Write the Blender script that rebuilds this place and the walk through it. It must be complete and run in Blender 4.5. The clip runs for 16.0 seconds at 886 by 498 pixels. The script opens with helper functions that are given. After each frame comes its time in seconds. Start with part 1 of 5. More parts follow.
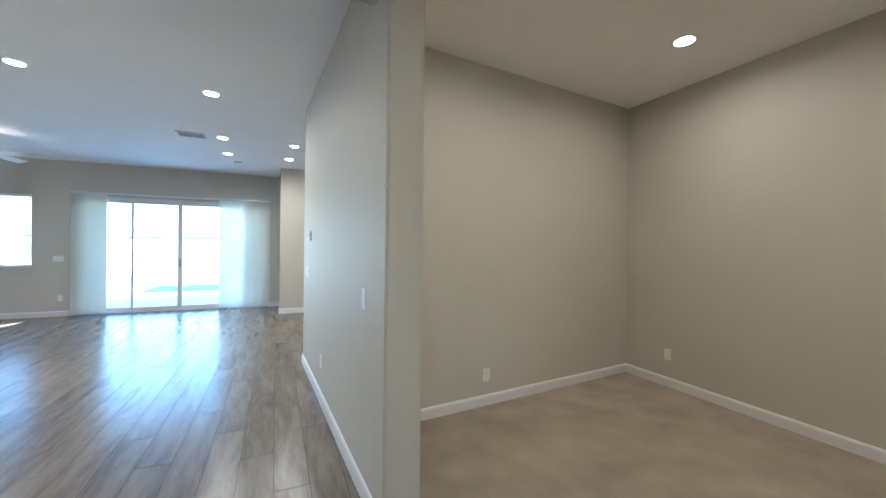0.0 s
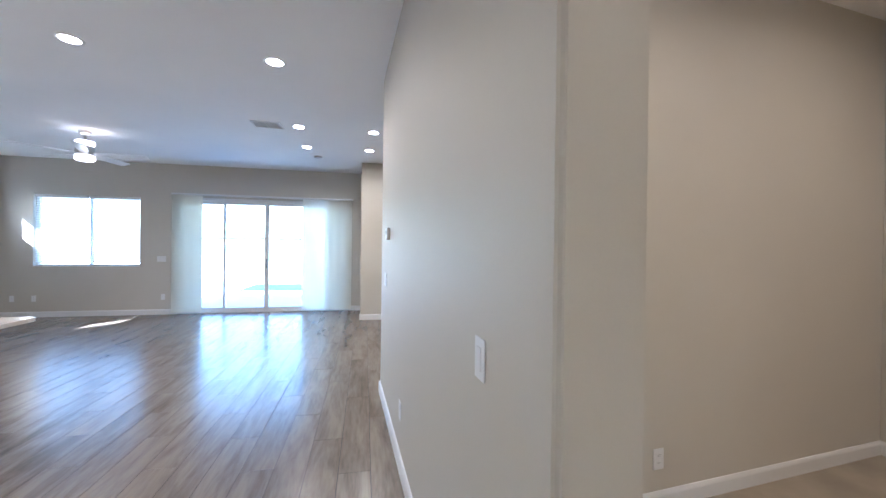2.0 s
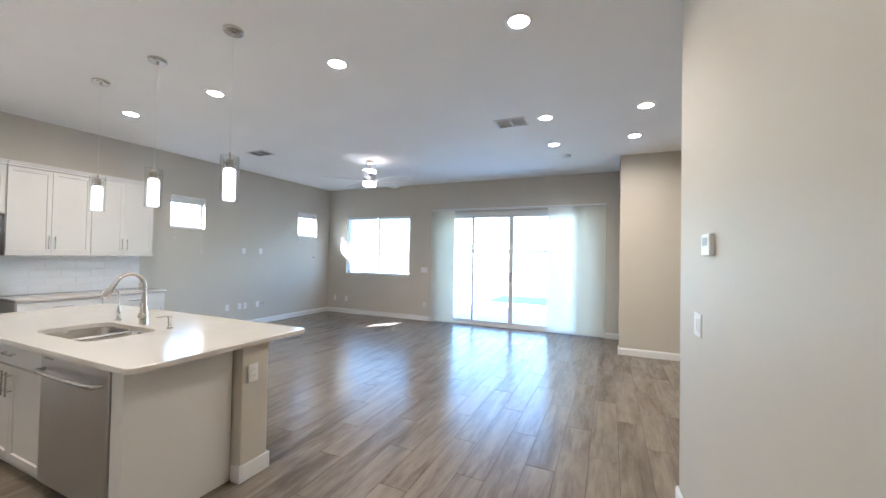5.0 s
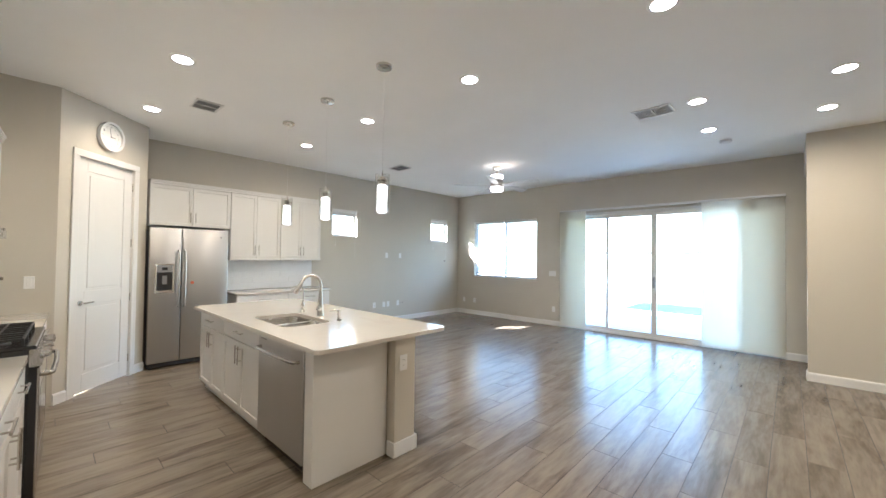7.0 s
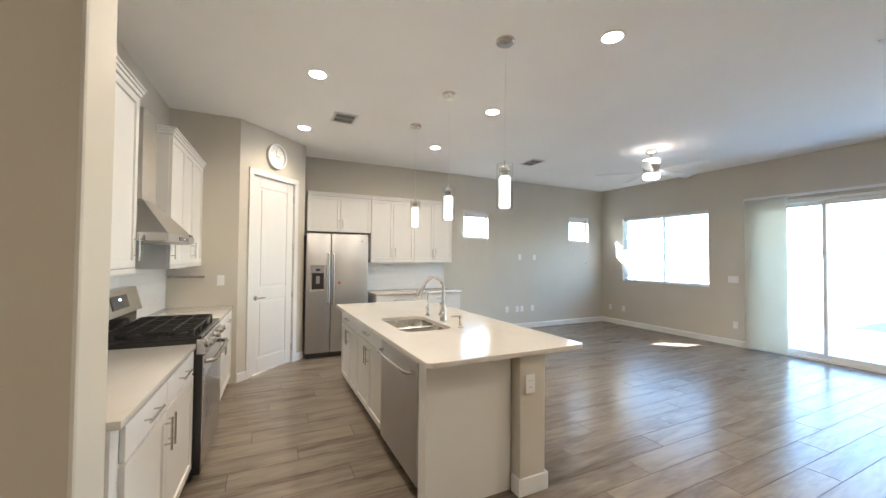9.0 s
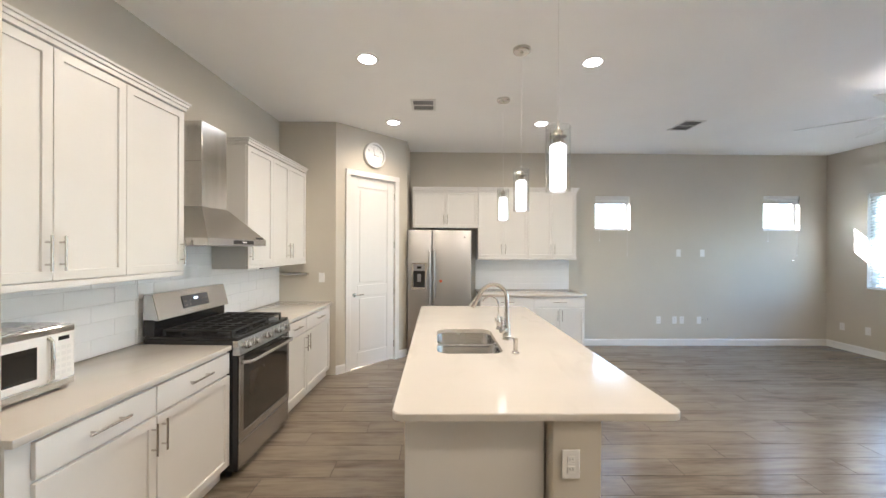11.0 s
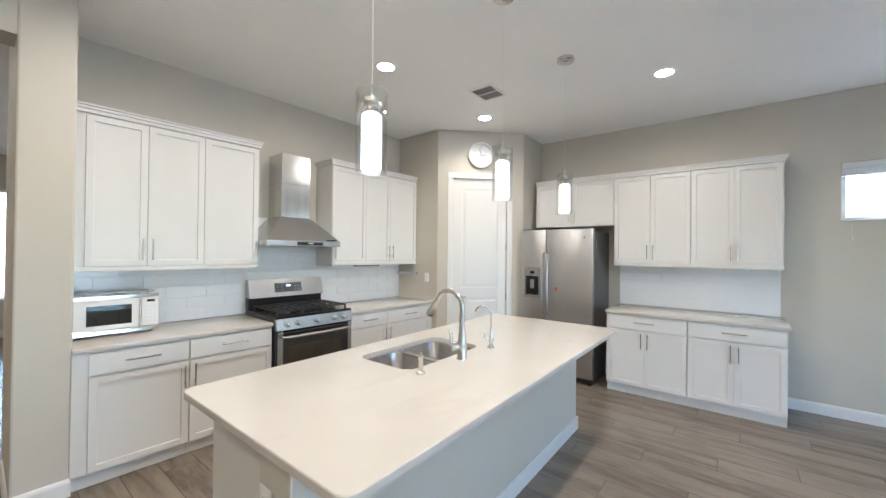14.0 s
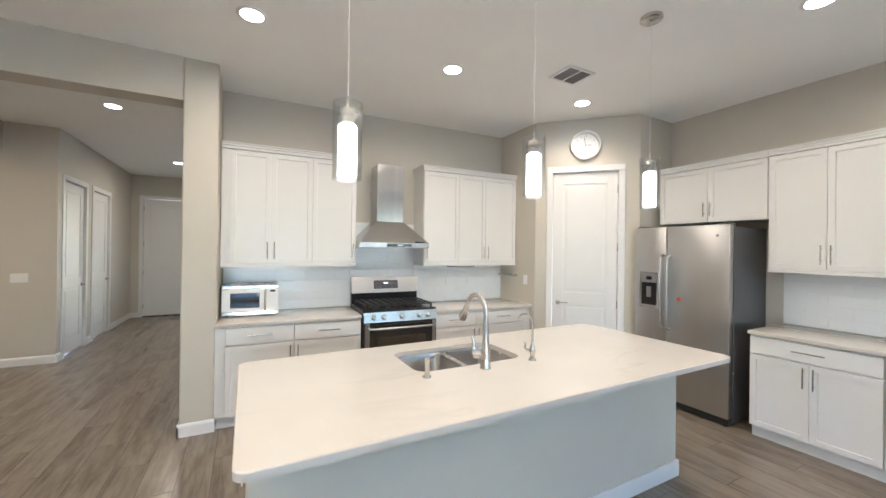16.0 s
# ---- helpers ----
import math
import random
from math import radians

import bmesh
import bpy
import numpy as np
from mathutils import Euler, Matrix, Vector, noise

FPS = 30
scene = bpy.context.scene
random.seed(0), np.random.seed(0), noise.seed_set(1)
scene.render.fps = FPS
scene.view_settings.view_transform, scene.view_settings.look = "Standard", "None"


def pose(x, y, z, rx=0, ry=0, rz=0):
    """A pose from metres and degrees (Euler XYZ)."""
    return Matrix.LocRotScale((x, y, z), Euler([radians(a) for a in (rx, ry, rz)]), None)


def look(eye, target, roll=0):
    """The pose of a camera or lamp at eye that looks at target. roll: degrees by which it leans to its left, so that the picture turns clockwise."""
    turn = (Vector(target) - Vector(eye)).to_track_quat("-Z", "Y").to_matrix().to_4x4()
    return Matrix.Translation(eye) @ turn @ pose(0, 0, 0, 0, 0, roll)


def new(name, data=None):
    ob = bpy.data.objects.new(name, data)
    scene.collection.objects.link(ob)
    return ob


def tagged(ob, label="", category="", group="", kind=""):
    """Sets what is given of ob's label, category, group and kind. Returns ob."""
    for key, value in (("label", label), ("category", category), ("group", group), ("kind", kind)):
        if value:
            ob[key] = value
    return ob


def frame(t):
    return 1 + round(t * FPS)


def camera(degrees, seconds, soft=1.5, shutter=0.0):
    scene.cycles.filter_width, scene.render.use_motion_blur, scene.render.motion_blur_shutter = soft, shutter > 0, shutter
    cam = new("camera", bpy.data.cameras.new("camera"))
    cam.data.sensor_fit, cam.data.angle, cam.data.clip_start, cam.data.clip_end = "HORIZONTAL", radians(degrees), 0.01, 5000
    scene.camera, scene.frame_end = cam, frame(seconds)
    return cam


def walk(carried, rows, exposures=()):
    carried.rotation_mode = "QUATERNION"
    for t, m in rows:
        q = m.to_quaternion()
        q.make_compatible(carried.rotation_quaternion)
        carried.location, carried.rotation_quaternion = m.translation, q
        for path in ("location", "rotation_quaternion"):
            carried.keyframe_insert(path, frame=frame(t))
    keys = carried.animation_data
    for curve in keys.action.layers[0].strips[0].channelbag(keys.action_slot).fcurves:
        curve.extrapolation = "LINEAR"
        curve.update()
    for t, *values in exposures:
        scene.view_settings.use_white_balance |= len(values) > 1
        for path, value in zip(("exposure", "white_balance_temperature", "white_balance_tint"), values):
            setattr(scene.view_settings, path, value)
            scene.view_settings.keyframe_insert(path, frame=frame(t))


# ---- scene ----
cam = camera(100.0, 16.0)
PATH = [
    (0, (0.904, 1.615, 1.432), (1.721, 3.440, 1.428), 0.65),
    (0.5, (0.956, 1.819, 1.432), (1.613, 3.708, 1.429), 0.62),
    (1, (0.994, 2.079, 1.433), (1.519, 4.008, 1.422), 0.70),
    (1.5, (1.011, 2.402, 1.439), (1.500, 4.341, 1.433), 0.76),
    (2, (1.050, 2.768, 1.441), (1.461, 4.726, 1.434), 0.72),
    (2.5, (1.015, 3.065, 1.442), (1.228, 5.054, 1.437), 0.72),
    (3, (0.959, 3.378, 1.450), (0.972, 5.378, 1.453), 0.76),
    (3.5, (0.895, 3.606, 1.456), (0.737, 5.600, 1.465), 0.90),
    (4, (0.840, 3.781, 1.470), (0.443, 5.741, 1.494), 0.93),
    (4.5, (0.819, 3.860, 1.478), (0.200, 5.762, 1.510), 1.10),
    (6.8, (0.821, 3.758, 1.473), (-0.507, 5.252, 1.515), 0.62),
    (7, (0.812, 3.743, 1.482), (-0.553, 5.205, 1.523), 0.72),
    (7.5, (0.782, 3.743, 1.483), (-0.672, 5.116, 1.526), 0.70),
    (8, (0.703, 3.749, 1.493), (-0.837, 5.024, 1.531), 0.47),
    (8.5, (0.658, 3.899, 1.468), (-1.001, 5.017, 1.513), 0.53),
    (9, (0.562, 4.067, 1.474), (-1.235, 4.943, 1.520), 0.50),
    (9.5, (0.457, 4.206, 1.521), (-1.424, 4.885, 1.549), 0.32),
    (12, (-0.072, 5.738, 1.551), (-2.027, 5.318, 1.567), 0.40),
    (12.5, (-0.222, 6.037, 1.514), (-2.118, 5.402, 1.547), 0.43),
    (13, (-0.348, 6.359, 1.523), (-2.149, 5.490, 1.553), 0.34),
    (13.5, (-0.516, 6.622, 1.524), (-2.200, 5.543, 1.537), 0.38),
    (14, (-0.700, 6.815, 1.525), (-2.272, 5.579, 1.540), 0.62),
    (14.5, (-0.822, 6.992, 1.527), (-2.323, 5.670, 1.535), 0.61),
    (15, (-1.009, 7.084, 1.512), (-2.395, 5.642, 1.520), 0.60),
    (15.5, (-1.155, 7.135, 1.512), (-2.368, 5.545, 1.534), 0.33),
    (16, (-1.314, 7.254, 1.547), (-2.251, 5.487, 1.552), 0.74),
]
EXPOSURE = [(0.0, 3.64, 4800, 7), (1.0, 3.70, 4950, 13), (2.0, 3.71, 4930, 17), (4.5, 3.73, 5220, 15), (7.5, 3.74, 5720, 12), (9.5, 3.82, 5800, 13), (12.5, 3.78, 5600, 15), (14.2, 3.72, 5250, 12), (16.0, 3.74, 5480, 13)]
walk(cam, [(t, look(eye, target, roll)) for t, eye, target, roll in PATH], EXPOSURE)

# ---- world, sun, exposure ----
SUN_DIR = Vector((1.0, 1.12, -0.9)).normalized()
world = bpy.data.worlds.new("sky")
scene.world = world
world.use_nodes = True
wn = world.node_tree.nodes
sky = wn.new("ShaderNodeTexSky")
sky.sky_type, sky.sun_disc = "NISHITA", False
sky.sun_elevation, sky.sun_rotation = radians(31), math.atan2(-SUN_DIR.x, -SUN_DIR.y)
world.node_tree.links.new(sky.outputs[0], wn["Background"].inputs[0])
wn["Background"].inputs[1].default_value = 0.15
sun = new("sun", bpy.data.lights.new("sun", "SUN"))
sun.data.energy, sun.data.angle, sun.data.color = 5.0, radians(0.5), (1.0, 0.96, 0.89)
sun.matrix_world = look((0, 0, 20), Vector((0, 0, 20)) + SUN_DIR)
DOWN_W, FAN_W = 1.3, 0.3
WARM = (1.0, 0.80, 0.54)
DEN_WARM = (1.0, 0.75, 0.46)

C = 3.09

# ---- materials ----
def material(name, color, rough=0.5, metal=0.0, vary=0.06, scale=6.0, fine=60.0, bump=0.02, coat=0.0, stretch=(1, 1, 1), island=False, objvar=0.0, dist=0.002):
    """Principled surface with two scales of variation and fine relief."""
    m = bpy.data.materials.new(name)
    m.use_nodes = True
    n, l = m.node_tree.nodes, m.node_tree.links
    p = n["Principled BSDF"]
    tc = n.new("ShaderNodeTexCoord")
    mp = n.new("ShaderNodeMapping")
    mp.inputs["Scale"].default_value = stretch
    l.new(tc.outputs["Object"], mp.inputs[0])
    a, b = n.new("ShaderNodeTexNoise"), n.new("ShaderNodeTexNoise")
    a.inputs["Scale"].default_value, b.inputs["Scale"].default_value = scale, fine
    a.inputs["Detail"].default_value, b.inputs["Detail"].default_value = 4, 3
    for t in (a, b):
        l.new(mp.outputs[0], t.inputs[0])
    mx = n.new("ShaderNodeMath")
    mx.operation = "MULTIPLY_ADD"
    mx.inputs[1].default_value = 0.35
    l.new(b.outputs["Fac"], mx.inputs[0])
    l.new(a.outputs["Fac"], mx.inputs[2])
    fac = mx.outputs[0]
    if objvar:
        oi = n.new("ShaderNodeObjectInfo")
        ad = n.new("ShaderNodeMath")
        ad.operation = "MULTIPLY_ADD"
        ad.inputs[1].default_value = objvar
        l.new(oi.outputs["Random"], ad.inputs[0])
        l.new(fac, ad.inputs[2])
        fac = ad.outputs[0]
    r = n.new("ShaderNodeMapRange")
    r.inputs["From Min"].default_value, r.inputs["From Max"].default_value = 0.35, 1.0 + objvar
    r.inputs["To Min"].default_value, r.inputs["To Max"].default_value = 1 - vary, 1 + vary
    l.new(fac, r.inputs[0])
    c = n.new("ShaderNodeVectorMath")
    c.operation = "SCALE"
    c.inputs[0].default_value = color
    l.new(r.outputs[0], c.inputs["Scale"])
    l.new(c.outputs[0], p.inputs["Base Color"])
    rr = n.new("ShaderNodeMapRange")
    rr.inputs["To Min"].default_value, rr.inputs["To Max"].default_value = max(rough - 0.06, 0.02), rough + 0.06
    l.new(a.outputs["Fac"], rr.inputs[0])
    l.new(rr.outputs[0], p.inputs["Roughness"])
    p.inputs["Metallic"].default_value = metal
    p.inputs["Coat Weight"].default_value = coat
    if bump:
        bp = n.new("ShaderNodeBump")
        bp.inputs["Strength"].default_value, bp.inputs["Distance"].default_value = bump, dist
        l.new(b.outputs["Fac"], bp.inputs["Height"])
        l.new(bp.outputs[0], p.inputs["Normal"])
    return m


def glow(name, color, strength):
    m = bpy.data.materials.new(name)
    m.use_nodes = True
    n, l = m.node_tree.nodes, m.node_tree.links
    e = n.new("ShaderNodeEmission")
    e.inputs[0].default_value, e.inputs[1].default_value = (*color, 1), strength
    l.new(e.outputs[0], n["Material Output"].inputs[0])
    return m


def pane_glass(name, tint=(0.92, 0.98, 0.97), gloss=0.45, base=0.03):
    """Thin glass: clear, with a Fresnel gloss."""
    m = bpy.data.materials.new(name)
    m.use_nodes = True
    n, l = m.node_tree.nodes, m.node_tree.links
    t, g, x, f = n.new("ShaderNodeBsdfTransparent"), n.new("ShaderNodeBsdfGlossy"), n.new("ShaderNodeMixShader"), n.new("ShaderNodeLayerWeight")
    t.inputs[0].default_value = (*tint, 1)
    g.inputs["Roughness"].default_value = 0.03
    p, q = n.new("ShaderNodeMath"), n.new("ShaderNodeMath")
    p.operation, q.operation = "POWER", "MULTIPLY_ADD"
    p.inputs[1].default_value = 4.0
    q.inputs[1].default_value, q.inputs[2].default_value = gloss, base
    l.new(f.outputs["Facing"], p.inputs[0])
    l.new(p.outputs[0], q.inputs[0])
    l.new(q.outputs[0], x.inputs[0])
    l.new(t.outputs[0], x.inputs[1])
    l.new(g.outputs[0], x.inputs[2])
    l.new(x.outputs[0], n["Material Output"].inputs[0])
    return m


def sheer(name, color, through_=0.35, clear=0.1):
    """Fabric or thin plastic that lets light through."""
    m = bpy.data.materials.new(name)
    m.use_nodes = True
    n, l = m.node_tree.nodes, m.node_tree.links
    d, t, c = n.new("ShaderNodeBsdfDiffuse"), n.new("ShaderNodeBsdfTranslucent"), n.new("ShaderNodeBsdfTransparent")
    w = n.new("ShaderNodeTexWave")
    w.inputs["Scale"].default_value = 90
    w.inputs["Distortion"].default_value = 1.0
    tc = n.new("ShaderNodeTexCoord")
    l.new(tc.outputs["Object"], w.inputs[0])
    r = n.new("ShaderNodeMapRange")
    r.inputs["To Min"].default_value, r.inputs["To Max"].default_value = 0.94, 1.0
    l.new(w.outputs["Fac"], r.inputs[0])
    sc = n.new("ShaderNodeVectorMath")
    sc.operation = "SCALE"
    sc.inputs[0].default_value = color
    l.new(r.outputs[0], sc.inputs["Scale"])
    l.new(sc.outputs[0], d.inputs[0])
    l.new(sc.outputs[0], t.inputs[0])
    a, b = n.new("ShaderNodeMixShader"), n.new("ShaderNodeMixShader")
    a.inputs[0].default_value, b.inputs[0].default_value = through_, clear
    l.new(d.outputs[0], a.inputs[1])
    l.new(t.outputs[0], a.inputs[2])
    l.new(a.outputs[0], b.inputs[1])
    l.new(c.outputs[0], b.inputs[2])
    l.new(b.outputs[0], n["Material Output"].inputs[0])
    return m


def plank_material():
    """Grey-brown wood-look tile: long streaks, knots, tone from plank to plank."""
    m = bpy.data.materials.new("wood_tile")
    m.use_nodes = True
    n, l = m.node_tree.nodes, m.node_tree.links
    p = n["Principled BSDF"]
    tc, oi, gi = n.new("ShaderNodeTexCoord"), n.new("ShaderNodeObjectInfo"), n.new("ShaderNodeNewGeometry")
    add = n.new("ShaderNodeMath")
    l.new(oi.outputs["Random"], add.inputs[0])
    l.new(gi.outputs["Random Per Island"], add.inputs[1])
    off = n.new("ShaderNodeVectorMath")
    off.operation = "SCALE"
    off.inputs[0].default_value = (7.3, 13.1, 5.7)
    l.new(add.outputs[0], off.inputs["Scale"])
    mp = n.new("ShaderNodeMapping")
    mp.inputs["Scale"].default_value = (8.0, 1.1, 1.0)
    l.new(gi.outputs["Position"], mp.inputs[0])
    sh = n.new("ShaderNodeVectorMath")
    l.new(mp.outputs[0], sh.inputs[0])
    l.new(off.outputs[0], sh.inputs[1])
    a, b = n.new("ShaderNodeTexNoise"), n.new("ShaderNodeTexNoise")
    a.inputs["Scale"].default_value, a.inputs["Detail"].default_value, a.inputs["Roughness"].default_value = 1.1, 6, 0.62
    a.inputs["Distortion"].default_value = 0.6
    b.inputs["Scale"].default_value, b.inputs["Detail"].default_value = 5.0, 5
    l.new(sh.outputs[0], a.inputs[0])
    l.new(sh.outputs[0], b.inputs[0])
    mix = n.new("ShaderNodeMath")
    mix.operation = "MULTIPLY_ADD"
    mix.inputs[1].default_value = 0.35
    l.new(b.outputs["Fac"], mix.inputs[0])
    l.new(a.outputs["Fac"], mix.inputs[2])
    tone = n.new("ShaderNodeMath")
    tone.operation = "MULTIPLY_ADD"
    tone.inputs[1].default_value = 0.10
    l.new(add.outputs[0], tone.inputs[0])
    l.new(mix.outputs[0], tone.inputs[2])
    low, shade = n.new("ShaderNodeMapRange"), n.new("ShaderNodeMix")
    low.inputs["From Min"].default_value, low.inputs["From Max"].default_value = 0.42, 1.0
    low.interpolation_type = "SMOOTHSTEP"
    l.new(tone.outputs[0], low.inputs[0])
    shade.data_type = "RGBA"
    l.new(low.outputs[0], shade.inputs[0])
    shade.inputs[6].default_value = (0.096, 0.078, 0.058, 1)
    shade.inputs[7].default_value = (0.246, 0.206, 0.161, 1)
    l.new(shade.outputs[2], p.inputs["Base Color"])
    p.inputs["Roughness"].default_value = 0.25
    p.inputs["Specular IOR Level"].default_value = 0.42
    return m


def quartz_material():
    """Polished cream quartz with soft clouding and thin, wandering tan veins."""
    m = bpy.data.materials.new("cream_quartz")
    m.use_nodes = True
    n, l = m.node_tree.nodes, m.node_tree.links
    p = n["Principled BSDF"]
    geo = n.new("ShaderNodeNewGeometry")
    warp, cloud, grain, line, gate = (n.new("ShaderNodeTexNoise") for _ in range(5))
    for t, sc, de in ((warp, 1.3, 3), (cloud, 2.6, 5), (grain, 160.0, 2), (line, 1.15, 4), (gate, 1.7, 2)):
        t.inputs["Scale"].default_value, t.inputs["Detail"].default_value = sc, de
    for t in (warp, cloud, grain, gate):
        l.new(geo.outputs["Position"], t.inputs[0])
    turn = n.new("ShaderNodeMapping")
    turn.inputs["Rotation"].default_value = (0, 0, 0.6)
    turn.inputs["Scale"].default_value = (0.55, 1.7, 1.0)
    l.new(geo.outputs["Position"], turn.inputs[0])
    push = n.new("ShaderNodeVectorMath")
    push.operation = "MULTIPLY_ADD"
    push.inputs[1].default_value = (0.5, 0.5, 0.5)
    l.new(warp.outputs["Color"], push.inputs[0])
    l.new(turn.outputs[0], push.inputs[2])
    l.new(push.outputs[0], line.inputs[0])
    off, size, vein, some, depth = (n.new("ShaderNodeMath") for _ in range(5))
    off.operation, off.inputs[1].default_value = "SUBTRACT", 0.5
    l.new(line.outputs["Fac"], off.inputs[0])
    size.operation = "ABSOLUTE"
    l.new(off.outputs[0], size.inputs[0])
    rng_ = n.new("ShaderNodeMapRange")
    rng_.inputs["From Min"].default_value, rng_.inputs["From Max"].default_value = 0.0, 0.022
    rng_.inputs["To Min"].default_value, rng_.inputs["To Max"].default_value = 1.0, 0.0
    l.new(size.outputs[0], rng_.inputs[0])
    gr = n.new("ShaderNodeMapRange")
    gr.inputs["From Min"].default_value, gr.inputs["From Max"].default_value = 0.42, 0.68
    l.new(gate.outputs["Fac"], gr.inputs[0])
    vein.operation = "MULTIPLY"
    l.new(rng_.outputs[0], vein.inputs[0])
    l.new(gr.outputs[0], vein.inputs[1])
    some.operation, some.inputs[1].default_value = "MULTIPLY", 0.22
    l.new(vein.outputs[0], some.inputs[0])
    base, out = n.new("ShaderNodeMix"), n.new("ShaderNodeMix")
    base.data_type = out.data_type = "RGBA"
    base.inputs[6].default_value, base.inputs[7].default_value = (0.535, 0.505, 0.463, 1), (0.615, 0.583, 0.535, 1)
    depth.operation, depth.inputs[1].default_value = "MULTIPLY_ADD", 0.18
    l.new(grain.outputs["Fac"], depth.inputs[0])
    l.new(cloud.outputs["Fac"], depth.inputs[2])
    l.new(depth.outputs[0], base.inputs[0])
    out.inputs[7].default_value = (0.40, 0.36, 0.315, 1)
    l.new(some.outputs[0], out.inputs[0])
    l.new(base.outputs[2], out.inputs[6])
    l.new(out.outputs[2], p.inputs["Base Color"])
    p.inputs["Roughness"].default_value, p.inputs["Coat Weight"].default_value = 0.15, 0.2
    return m


WALL = material("greige_wall_paint", (0.56, 0.522, 0.448), 0.55, vary=0.035, scale=1.5, fine=140, bump=0.12)
CEIL = material("ceiling_paint", (0.92, 0.92, 0.91), 0.75, vary=0.03, scale=1.2, fine=120, bump=0.12)
TRIM = material("white_trim_paint", (0.74, 0.73, 0.715), 0.35, vary=0.02, scale=3, fine=50, bump=0.01)
CABINET = material("white_cabinet_paint", (0.71, 0.70, 0.68), 0.33, vary=0.02, scale=3, fine=60, bump=0.012)
QUARTZ = quartz_material()
STEEL = material("brushed_steel", (0.52, 0.515, 0.51), 0.34, 1.0, vary=0.05, scale=3, fine=220, bump=0.02, stretch=(1, 1, 0.04))
STEEL_H = material("brushed_steel_across", (0.52, 0.51, 0.495), 0.25, 1.0, vary=0.05, scale=3, fine=220, bump=0.02, stretch=(0.04, 1, 1))
# Chimney steel: upright bands of reflection are painted into its colour.
HOODSTEEL = material("hood_steel_painted_reflections", (0.66, 0.65, 0.63), 0.20, 1.0, vary=0.14, scale=14, fine=160, bump=0.05, stretch=(1, 1, 0.05))
SILVERBODY = material("silver_painted_metal", (0.55, 0.55, 0.55), 0.28, 0.6, vary=0.04, fine=80, bump=0.01)
CHROME = material("bright_chrome_strip", (0.72, 0.72, 0.72), 0.10, 1.0, vary=0.04, fine=40, bump=0.0)
NICKEL = material("brushed_nickel", (0.60, 0.575, 0.54), 0.24, 1.0, vary=0.04, fine=90, bump=0.01)
DARKSTEEL = material("dark_grey_side_panel", (0.10, 0.10, 0.105), 0.38, 0.2, vary=0.06, fine=200, bump=0.05)
IRON = material("cast_iron", (0.022, 0.022, 0.023), 0.5, vary=0.2, fine=150, bump=0.15)
ENAMEL = material("black_enamel", (0.018, 0.018, 0.02), 0.16, vary=0.1, fine=30, bump=0.0)
BLACKGLASS = material("black_oven_glass", (0.02, 0.019, 0.018), 0.06, vary=0.1, fine=10, bump=0.0, coat=0.5)
OVENGLASS = material("smoked_oven_glass", (0.045, 0.038, 0.030), 0.10, vary=0.3, scale=4, fine=20, bump=0.0)
CLOCKWHITE = material("off_white_clock_plastic", (0.78, 0.77, 0.74), 0.4, vary=0.02, fine=40, bump=0.005)
PLASTIC = material("white_plastic", (0.78, 0.775, 0.76), 0.38, vary=0.02, fine=40, bump=0.005)
GREYPLASTIC = material("grey_plastic", (0.22, 0.22, 0.225), 0.4, vary=0.05, fine=60, bump=0.01)
TILE = material("white_subway_tile", (0.86, 0.87, 0.88), 0.09, vary=0.02, scale=2.5, fine=18, bump=0.02, objvar=0.25)
GROUT = material("light_grout", (0.82, 0.82, 0.82), 0.85, vary=0.08, fine=200, bump=0.1)
FLOORGROUT = material("floor_grout", (0.055, 0.047, 0.04), 0.85, vary=0.1, fine=200, bump=0.1)
CARPET = material("tan_carpet", (0.42, 0.360, 0.275), 0.95, vary=0.28, scale=2.6, fine=420, bump=0.9, dist=0.006)
VINYL = material("white_vinyl_frame", (0.72, 0.72, 0.71), 0.4, vary=0.03, fine=40, bump=0.005)
GLASS = pane_glass("window_glass")
CLEAR = pane_glass("clear_glass", (0.96, 0.965, 0.96), 0.6, 0.09)
LAMP_WHITE = glow("led_lens", (1.0, 0.93, 0.84), 3.0)
PEND_WHITE = glow("lit_opal_glass", (1.0, 0.93, 0.83), 0.5)
FAN_WHITE = glow("lit_fan_glass", (1.0, 0.92, 0.82), 0.5)
DISPLAY = glow("lit_digits", (0.75, 0.9, 1.0), 0.3)
SHEER = sheer("sheer_blind_fabric", (0.87, 0.85, 0.78), 0.37, 0.0)
SLAT = sheer("white_blind_slat", (0.88, 0.88, 0.87), 0.25, 0.0)
CONCRETE = material("patio_concrete", (0.56, 0.56, 0.56), 0.85, vary=0.08, scale=1.0, fine=80, bump=0.2)
GRAVEL = material("desert_gravel", (0.44, 0.43, 0.41), 0.95, vary=0.2, scale=4, fine=90, bump=0.6)
TURF = material("green_turf", (0.022, 0.07, 0.055), 0.9, vary=0.25, scale=5, fine=300, bump=0.6)
BLOCKWALL = material("tan_block_wall", (0.46, 0.44, 0.41), 0.9, vary=0.1, scale=2, fine=60, bump=0.3)
STUCCO = material("tan_stucco", (0.52, 0.46, 0.38), 0.9, vary=0.06, scale=2, fine=110, bump=0.3)
RED = material("red_sticker", (0.55, 0.12, 0.05), 0.4, vary=0.1)
VENTGREY = material("vent_grey", (0.66, 0.66, 0.66), 0.5, vary=0.05)
PLANK = plank_material()


